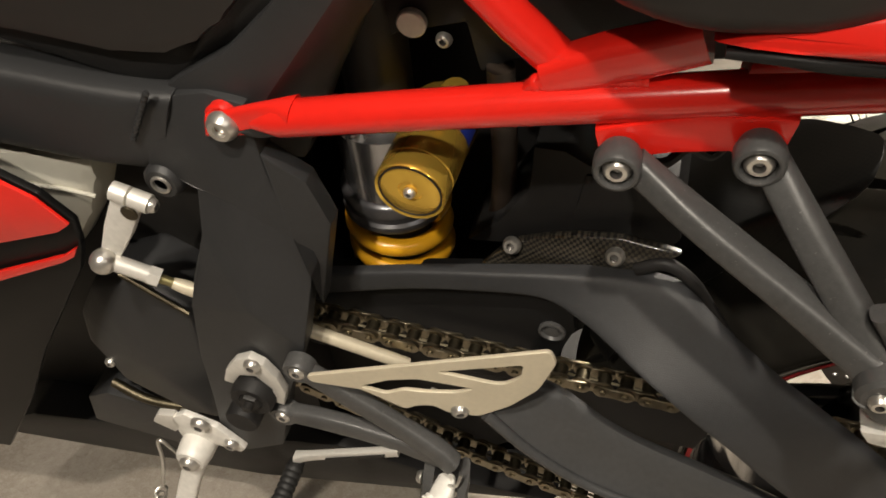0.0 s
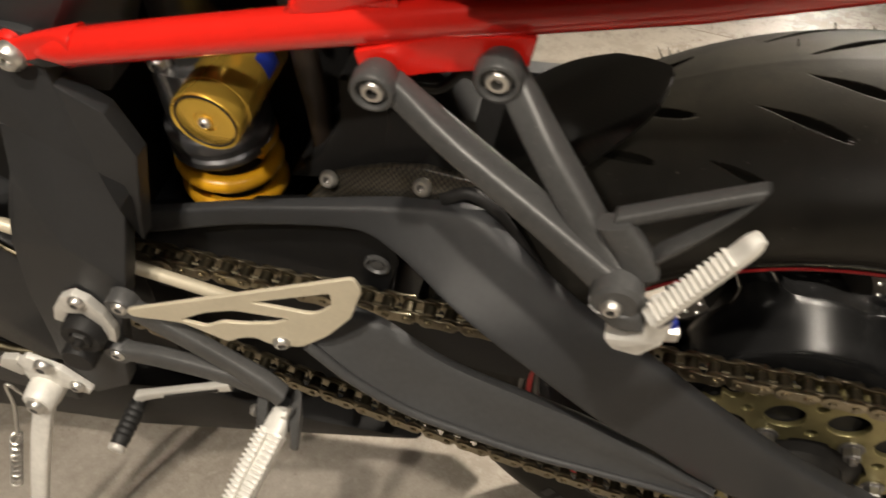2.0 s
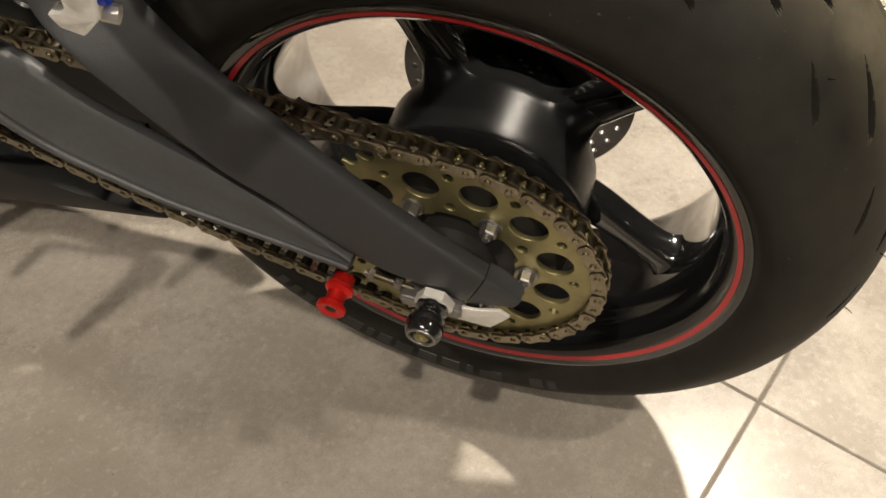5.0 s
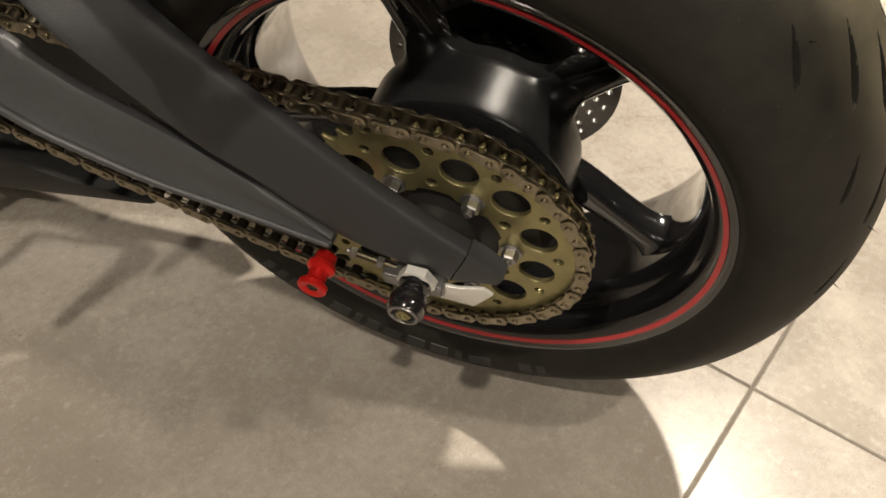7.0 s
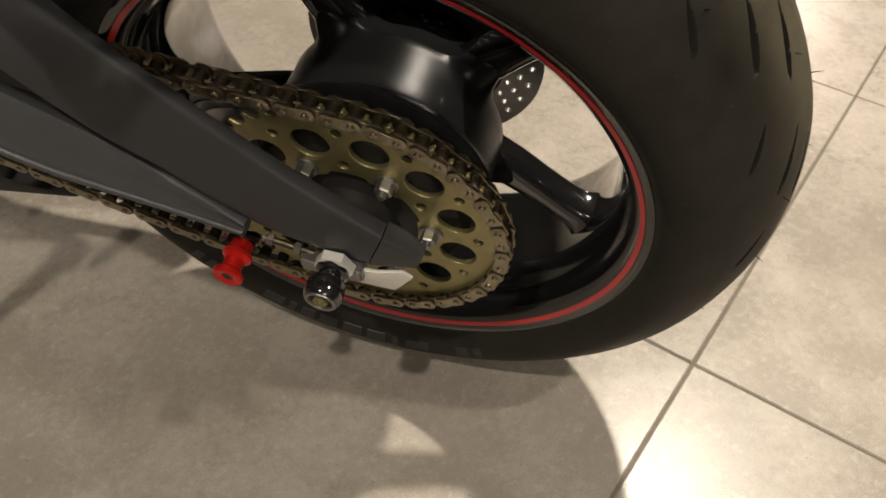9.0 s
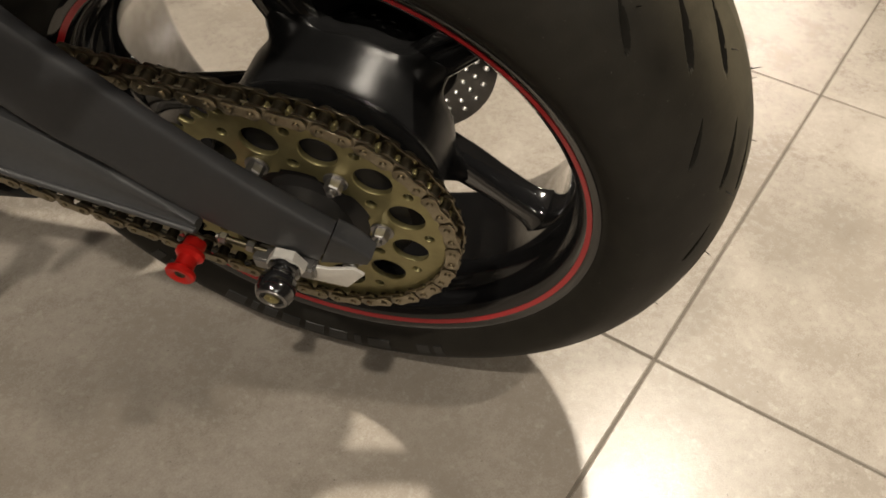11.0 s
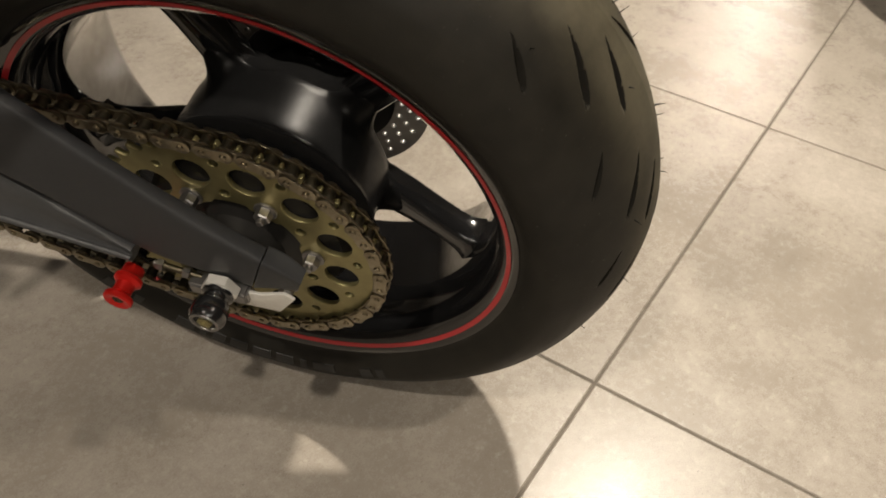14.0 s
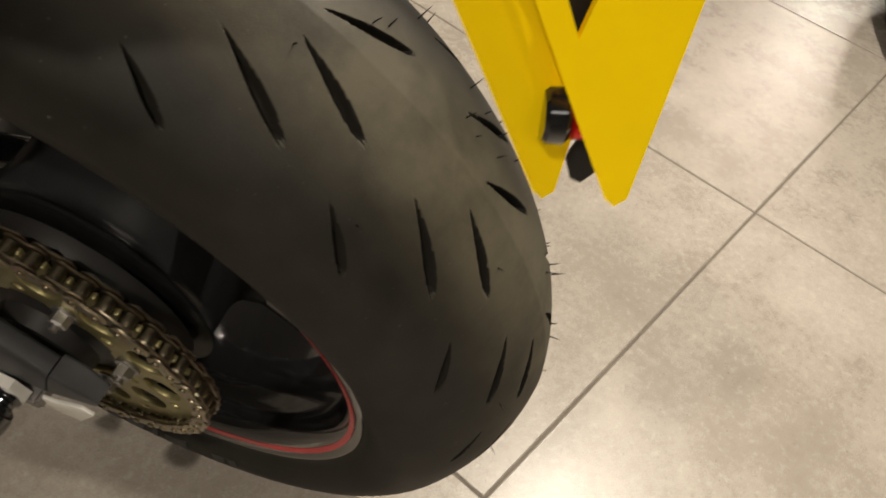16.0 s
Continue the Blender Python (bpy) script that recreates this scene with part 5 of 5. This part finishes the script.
part("ball_joint", ball, STEEL, linkage)
RA, RB = Vector((-0.6234, -0.150, 0.2404)), Vector((-0.430, -0.114, 0.1265))
rod = RB - RA
part("rod_end", tube([RA + rod * 0.02, RA + rod * 0.13], 0.0060, 18), ALU, linkage)
part("lock_nut", tube([RA + rod * 0.13, RA + rod * 0.165], 0.0072, 6), ALU, linkage)
part("thread", tube([RA + rod * 0.16, RA + rod * 0.24], 0.0034, 14), SPROCKET, linkage)
part("shift_rod", tube([RA + rod * 0.205, RA + rod * 0.24, RA + rod * 0.99], lambda s: 0.0051 if s > 0.1 else 0.0040, 18), CHAMPAGNE, linkage)

# engine, covers and side stand
engine = part("engine", slab([(-0.900, -0.080, -0.120), (-0.620, -0.085, -0.140), (-0.540, -0.085, -0.060), (-0.540, -0.080, 0.260), (-0.620, -0.080, 0.300), (-0.900, -0.080, 0.300)], 0.17, 0.010), DARK, moto, "dark engine block")
COVER = [(-0.630, -0.128, 0.193), (-0.592, -0.132, 0.170), (-0.592, -0.136, 0.110), (-0.606, -0.138, 0.020), (-0.640, -0.134, 0.012), (-0.700, -0.128, 0.034), (-0.722, -0.122, 0.080), (-0.714, -0.120, 0.120), (-0.682, -0.122, 0.168)]
cover = part("engine_cover", slab(COVER, 0.06, 0.006, inner=[(-0.655, -0.142, 0.100)], faces=[(i, (i + 1) % 9, 9) for i in range(9)]), BLACK_SATIN, moto, "satin black sprocket cover", smooth=60)
part("cover_lip", tube([(-0.640, -0.131, 0.199), (-0.612, -0.134, 0.184), (-0.589, -0.136, 0.172)], 0.0022, 8), CHAIN_DARK, cover)
bolt(cover, (-0.705, -0.127, 0.060), 0)
bolt(cover, (-0.752, -0.130, 0.135), 0)
bolt(cover, (-0.640, -0.138, 0.020), 0)
part("hose", tube([(-0.72, -0.125, 0.02), (-0.69, -0.128, 0.008), (-0.66, -0.126, 0.004), (-0.63, -0.120, 0.0)], 0.0045, 12, smooth_steps=4), CHAIN_DARK, engine, "tarnished coolant pipe")
part("sump_box", slab([(-0.765, -0.125, -0.022), (-0.735, -0.128, 0.000), (-0.640, -0.128, -0.012), (-0.645, -0.125, -0.082), (-0.780, -0.122, -0.075)], 0.10, 0.004), BLACK_SATIN, moto, "plain satin black sump box")
stand = part("side_stand", slab([(-0.628, -0.166, 0.058), (-0.612, -0.166, 0.071), (-0.585, -0.166, 0.060), (-0.566, -0.166, 0.034), (-0.572, -0.166, 0.026), (-0.600, -0.166, 0.030), (-0.612, -0.166, 0.020), (-0.626, -0.166, 0.030)], 0.006, 0.0014), ALU_CAST, moto, "bare aluminium side stand with its spring")
bolt(stand, (-0.598, -0.166, 0.063), 2)
bolt(stand, (-0.577, -0.166, 0.040), 1)
part("stand_pivot", revolve([(0.0001, -0.184), (0.0120, -0.184), (0.0135, -0.182), (0.0150, -0.172), (0.0150, -0.160)], 32, m=Matrix.Translation((-0.611, 0, 0.025))), ALU_CAST, stand)
bolt(stand, (-0.611, -0.184, 0.025), 2)
part("stand_leg", beam([((-0.612, -0.176, 0.016), (0.012, 0, 0.004), (0, 0.006, 0)), ((-0.628, -0.190, -0.030), (0.011, 0, 0.003), (0, 0.006, 0)), ((-0.650, -0.215, -0.110), (0.010, 0, 0.003), (0, 0.006, 0)), ((-0.680, -0.250, -0.2275), (0.010, 0, 0.003), (0, 0.006, 0)), ((-0.688, -0.262, -0.247), (0.022, -0.006, 0.003), (0, 0.016, -0.002))], 3, 20), ALU_CAST, stand)
part("stand_lug", slab([(-0.648, -0.166, 0.046), (-0.640, -0.166, 0.060), (-0.624, -0.166, 0.064), (-0.620, -0.166, 0.048), (-0.630, -0.166, 0.036)], 0.007, 0.0015), ALU, stand)
wire = [(-0.635, -0.172, 0.010), (-0.640, -0.174, 0.030), (-0.646, -0.174, 0.026), (-0.648, -0.178, 0.0), (-0.653, -0.188, -0.030)]
part("spring_hook", tube(wire, 0.0016, 8, smooth_steps=5), STEEL, stand)
coil = [(-0.655 - 0.02 * s + 0.005 * math.cos(60 * s), -0.19 - 0.02 * s + 0.005 * math.sin(60 * s), -0.034 - 0.07 * s) for s in np.linspace(0, 1, 120)]
part("stand_spring", tube(coil, 0.0012, 6), STEEL, stand)
part("sensor_tab", slab([(-0.505, -0.150, 0.092), (-0.490, -0.150, 0.096), (-0.492, -0.150, 0.080), (-0.508, -0.150, 0.074)], 0.002, 0.0005), ALU, stand)

# dark filler added below the engine; its depth also blocks lamp light
exhaust = part("exhaust_box", slab([(-0.560, -0.045, -0.130), (-0.400, -0.045, -0.120), (-0.345, -0.045, -0.060), (-0.338, -0.045, 0.060), (-0.350, -0.045, 0.110), (-0.560, -0.045, 0.120)], 0.21, 0.008), DARK, moto, "dark filler box in place of the exhaust collector")
# tank, fairing, belly pan
tank = part("tank", slab([(-1.05, -0.128, 0.430), (-0.700, -0.126, 0.408), (-0.640, -0.124, 0.3985), (-0.577, -0.122, 0.3895), (-0.545, -0.118, 0.389), (-0.524, -0.116, 0.398), (-0.507, -0.114, 0.411), (-0.480, -0.112, 0.438), (-0.430, -0.105, 0.520), (-0.430, -0.08, 0.640), (-0.75, -0.09, 0.760), (-1.05, -0.10, 0.74)], 0.21, 0.012), TANK, moto, "matt dark grey fuel tank cover")
part("tank_gasket", beam([((-0.74, -0.098, 0.412), (0, 0.012, 0), (0, 0, 0.016)), ((-0.645, -0.098, 0.393), (0, 0.012, 0), (0, 0, 0.016)), ((-0.581, -0.097, 0.376), (0, 0.012, 0), (0, 0, 0.015)), ((-0.540, -0.095, 0.379), (0.006, 0.010, 0), (0.006, 0, 0.016)), ((-0.503, -0.093, 0.405), (0.010, 0.006, -0.010), (0, 0.010, 0)), ((-0.470, -0.090, 0.434), (0.012, 0.004, -0.010), (0, 0.010, 0)), ((-0.42, -0.085, 0.490), (0.012, 0.004, -0.010), (0, 0.010, 0))], 4), BLACK_PLASTIC, tank)
fairing = part("fairing", slab([(-1.00, -0.170, 0.52), (-0.666, -0.154, 0.313), (-0.647, -0.152, 0.299), (-0.634, -0.1485, 0.273), (-0.638, -0.1490, 0.250), (-0.648, -0.151, 0.225), (-0.671, -0.154, 0.192), (-0.723, -0.160, 0.117), (-0.767, -0.168, 0.042), (-0.830, -0.178, -0.050), (-1.00, -0.19, -0.06)], 0.006, 0.0018), FAIRING_BLACK, moto, "gloss black side fairing with red stripes")
part("red_panel", slab([(-1.00, -0.1745, 0.515), (-0.666, -0.1580, 0.3115), (-0.648, -0.1560, 0.2980), (-0.6355, -0.1530, 0.2735), (-0.6450, -0.1545, 0.2665), (-0.694, -0.1610, 0.2515), (-1.00, -0.1795, 0.200)], 0.003, 0.0008), RED, fairing, "red painted panel")
part("red_stripe", slab([(-0.6385, -0.1535, 0.2520), (-0.6440, -0.1540, 0.2420), (-0.654, -0.1560, 0.2360), (-0.714, -0.1640, 0.2100), (-1.00, -0.1860, 0.10), (-1.00, -0.1860, 0.118), (-0.709, -0.1635, 0.2210), (-0.652, -0.1555, 0.2425)], 0.003, 0.0006), RED, fairing, "narrow red stripe")
part("radiator_cover", slab([(-0.780, -0.112, 0.278), (-0.690, -0.112, 0.290), (-0.637, -0.110, 0.292), (-0.641, -0.110, 0.272), (-0.660, -0.110, 0.234), (-0.700, -0.112, 0.180), (-0.780, -0.114, 0.160)], 0.05, 0.010), WHITE_COVER, moto, "cream plastic expansion tank")
part("cover_seam", tube([(-0.700, -0.1135, 0.262), (-0.666, -0.1130, 0.262), (-0.646, -0.1115, 0.258)], 0.0016, 8), WHITE_COVER, moto)
belly = part("belly_pan", slab([(-0.318, -0.066, -0.146), (-0.420, -0.085, -0.110), (-0.520, -0.100, -0.060), (-0.640, -0.115, -0.060), (-0.86, -0.125, -0.090), (-0.98, -0.125, -0.16), (-0.98, -0.085, -0.222), (-0.640, -0.085, -0.200), (-0.450, -0.075, -0.166)], 0.23, 0.006), BLACK_PLASTIC, moto, "black belly pan tapering to a point")

# hugger over the tyre
bm = bmesh.new()
rings = []
AT = (116.1, 116.4, 117.4, 119.0, 120.8, 123.5, 126.0, 130.0, 136.0, 145.0, 158.0)
NEAR, FAR = (-0.004, -0.017, -0.031, -0.0390, -0.0440, -0.0490, -0.0510, -0.053, -0.058, -0.066, -0.072), (-0.002, 0.004, 0.0100, 0.0190, 0.0275, 0.0405, 0.0480, 0.060, 0.075, 0.088, 0.088)
for k in range(37):
    f = (k / 36) ** 1.9
    deg = 116.1 + 41.9 * f
    near, far_side = float(np.interp(deg, AT, NEAR)), float(np.interp(deg, AT, FAR))
    ring = []
    for j in range(21):
        y = near + (far_side - near) * j / 20
        r = 0.3330 - 0.0085 * abs(y / 0.082) ** 2.2 - 0.014 * max(0, 0.10 - j / 20) / 0.10 * min(1, f * 3)
        a = radians(deg)
        ring.append((r * math.cos(a), y, r * math.sin(a)))
    rings.append(ring)
skin(bm, rings, closed=False, cap=False)
bmesh.ops.recalc_face_normals(bm, faces=bm.faces)
bmesh.ops.solidify(bm, geom=list(bm.faces), thickness=0.0025)
hugger = part("hugger", bm, CARBON_TOP, moto, "glossy carbon rear hugger over the tyre", smooth=50)
part("hugger_arm", slab([(-0.352, -0.052, 0.302), (-0.332, -0.055, 0.304), (-0.312, -0.056, 0.294), (-0.282, -0.058, 0.262), (-0.300, -0.060, 0.246), (-0.365, -0.060, 0.218), (-0.398, -0.058, 0.212), (-0.372, -0.056, 0.238), (-0.354, -0.054, 0.268)], 0.06, 0.003), BLACK_PLASTIC, hugger)
# black plate added to cover a bright bit of floor by the hugger arm
part("gap_plate", slab([(-0.318, -0.058, 0.290), (-0.262, -0.058, 0.286), (-0.254, -0.058, 0.245), (-0.268, -0.058, 0.222), (-0.292, -0.058, 0.196), (-0.335, -0.058, 0.185)], 0.09, 0.003), BLACK_PLASTIC, hugger)
part("cable", tube([(-0.30, -0.115, 0.360), (-0.275, -0.100, 0.345), (-0.262, -0.090, 0.350), (-0.250, -0.085, 0.342), (-0.24, -0.08, 0.352)], 0.003, 8, smooth_steps=5), GRIP, hugger)

# yellow bracket under the tail
YA, YB = radians(25), radians(20)
YD = Vector((math.cos(YA), math.sin(YA), 0))
YU = Vector((-math.sin(YA) * math.sin(YB), math.cos(YA) * math.sin(YB), math.cos(YB)))
YN = YD.cross(YU)


def v_plate(p, notch=0.0486):
    bm = bmesh.new()
    ring = lambda o: [p + YD * u + YU * v + YN * o for u, v in ((-0.0031, 0.0020), (0.0, -0.0006), (0.0032, 0.0020), (0.0225, 0.160), (0.012, 0.160), (-0.0179, notch), (-0.066, 0.160), (-0.079, 0.160))]
    a, b = [bm.verts.new(q) for q in ring(0)], [bm.verts.new(q) for q in ring(-0.003)]
    for vs in (a, b):
        bm.faces.new([vs[i] for i in (1, 2, 3, 4, 5)]), bm.faces.new([vs[i] for i in (0, 1, 5, 6, 7)])
    for i in range(8):
        j = (i + 1) % 8
        bm.faces.new((a[i], a[j], b[j], b[i]))
    bmesh.ops.bevel(bm, geom=[e for e in bm.edges if len(e.link_faces) == 2 and e.calc_face_angle(0) > 0.5], offset=0.0006, segments=1, affect="EDGES")
    return bm


plate_holder = part("tail_bracket", v_plate(Vector((0.3140, -0.0970, 0.3620))), YELLOW, moto, "bright yellow pointed sheet-metal bracket under the tail", smooth=20)
part("rear_sheet", v_plate(Vector((0.2945, -0.0985, 0.3550)), 0.125), YELLOW, plate_holder, smooth=20)
BC = Vector((0.2898, -0.0894, 0.3798))
part("bracket_bolt", disc_solid(0.0086, -0.0035, 0.0035, 0.0012, 28, m=along(BC, YD)), BLACK_GLOSS, plate_holder, "round black rubber damper")
part("bracket_bush", disc_solid(0.0070, 0.004, 0.012, 0.001, 24, m=along(BC, YD)), RED_ANOD, plate_holder)
part("bracket_filler", slab([tuple(Vector((0.3140, -0.0970, 0.3620)) + YD * u + YU * v - YN * 0.006) for u, v in ((-0.0210, 0.046), (-0.0150, 0.046), (0.004, 0.062), (0.016, 0.150), (-0.070, 0.150), (-0.030, 0.062))], 0.002, 0.0004), BLACK_PLASTIC, plate_holder)
part("bracket_tongue", slab([(0.2985, -0.0900, 0.374), (0.3060, -0.0890, 0.374), (0.3062, -0.0900, 0.3640), (0.3030, -0.0920, 0.3585), (0.2995, -0.0920, 0.3590), (0.2965, -0.0915, 0.3660)], 0.004, 0.0008), BLACK_PLASTIC, plate_holder)
part("tail_strut", beam([((0.310, -0.06, 0.530), (0.020, 0, 0), (0, 0.05, 0)), ((0.24, -0.04, 0.555), (0.02, 0, 0), (0, 0.05, 0)), ((0.10, -0.02, 0.56), (0.03, 0, 0.01), (0, 0.06, 0))], 4), BLACK_PLASTIC, moto)

# ---- a second motorcycle wheel in the distance ----
far = tagged(new("far_wheel"), "black wheel with a red rim stripe on another motorcycle", "wheel")
far.matrix_basis = pose(0.752, 1.512, 0, 0, 0, -82) @ pose(0, 0, 0, -12) @ pose(0, 0, 0.3105)
FT = [(r, y) for r, y in TYRE] + [(r, -y) for r, y in reversed(TYRE[:-1])]
part("tyre", revolve([(r * 0.975, y * 0.73) for r, y in FT], 96), RUBBER, far)
part("rim", revolve([(r * 0.975, y * 0.73) for r, y in RIM], 96, loop=True), BLACK_GLOSS, far)
part("rim_stripe", revolve([(r * 0.975, y * 0.73) for r, y in STRIPE], 96, loop=True), RED_LINE, far)
for k in range(5):
    ob = mesh_part("spoke", SPOKE, far, Matrix.Rotation(radians(10 + 72 * k), 4, "Y"))
    ob.scale = (0.95, 0.8, 0.95)
part("hub", disc_solid(0.075, -0.05, 0.05, 0.004, 40), BLACK_GLOSS, far)

# ---- the room ----
X0, X1, Y0, Y1 = -4.2, 4.8, -4.6, 8.6


def block(name, lo, hi, mat):
    bm = bmesh.new()
    bmesh.ops.create_cube(bm, size=1)
    lo, hi = Vector(lo), Vector(hi)
    bmesh.ops.transform(bm, matrix=Matrix.Translation((lo + hi) / 2) @ Matrix.Diagonal((*(hi - lo), 1)), verts=bm.verts)
    ob = new(name, finish(name, bm, mat, 0))
    return tagged(ob, kind="structure")


floor = tagged(block("floor", (X0, Y0, -0.2), (X1, Y1, -0.0015), GROUT), "pale stone-look tiled showroom floor with grey grout", "floor")
for name, lo, hi in (("wall_west", (X0 - 0.15, Y0, 0), (X0, Y1, CEIL)), ("wall_east", (X1, Y0, 0), (X1 + 0.15, Y1, CEIL)), ("wall_south", (X0, Y0 - 0.15, 0), (X1, Y0, CEIL)), ("wall_north", (X0, Y1, 0), (X1, Y1 + 0.15, CEIL))):
    tagged(block(name, lo, hi, PLASTER), "plain warm white plastered wall", "wall")
tagged(block("ceiling", (X0 - 0.15, Y0 - 0.15, CEIL), (X1 + 0.15, Y1 + 0.15, CEIL + 0.15), PLASTER), "plain warm white ceiling", "ceiling")

TW, TL, TA = 1.336, 0.668, 71.3          # tile sides and the turn of the rows
CX, CYT = 0.3192, 0.0894
GAP = 0.0036
tile_bm = bmesh.new()
bmesh.ops.create_cube(tile_bm, size=1)
bmesh.ops.transform(tile_bm, matrix=Matrix.Translation((0, 0, -0.004)) @ Matrix.Diagonal((TL - GAP, TW - GAP, 0.008, 1)), verts=tile_bm.verts)
bmesh.ops.bevel(tile_bm, geom=[e for e in tile_bm.edges if all(v.co.z > -0.001 for v in e.verts)], offset=0.0012, segments=1, affect="EDGES")
TILE_MESH = finish("tile", tile_bm, TILE, 0)
ca, sa = math.cos(radians(TA)), math.sin(radians(TA))
for i in range(-14, 18):
    for j in range(-14, 14):
        u, v = (i + 0.5) * TL, (j + 0.5) * TW
        x, y = CX + u * ca - v * sa, CYT + u * sa + v * ca
        if X0 - 0.6 < x < X1 + 0.6 and Y0 - 0.6 < y < Y1 + 0.6:
            mesh_part("tile", TILE_MESH, floor, pose(x, y, 0, 0, 0, TA))

# ceiling spots, all unseen; the added lamps get housings too
for eye, target, watts, size, cone, edge in LAMPS:
    lamp = tagged(new("ceiling_spot"), "small white cylindrical ceiling spotlight, unseen, several of them added", "lamp", group="ceiling spotlights")
    lamp.matrix_basis = Matrix.Translation((eye[0], eye[1], CEIL))
    part("stem", tube([(0, 0, 0.0), (0, 0, -0.04)], 0.012, 12), PLASTER, lamp)
    way = (Vector(target) - Vector(eye)).normalized()
    part("housing", revolve([(0.058, 0.03), (0.062, 0.03), (0.062, -0.12), (0.0001, -0.13)], 32, m=along(Vector((0, 0, -0.12)), way)), PLASTER, lamp)
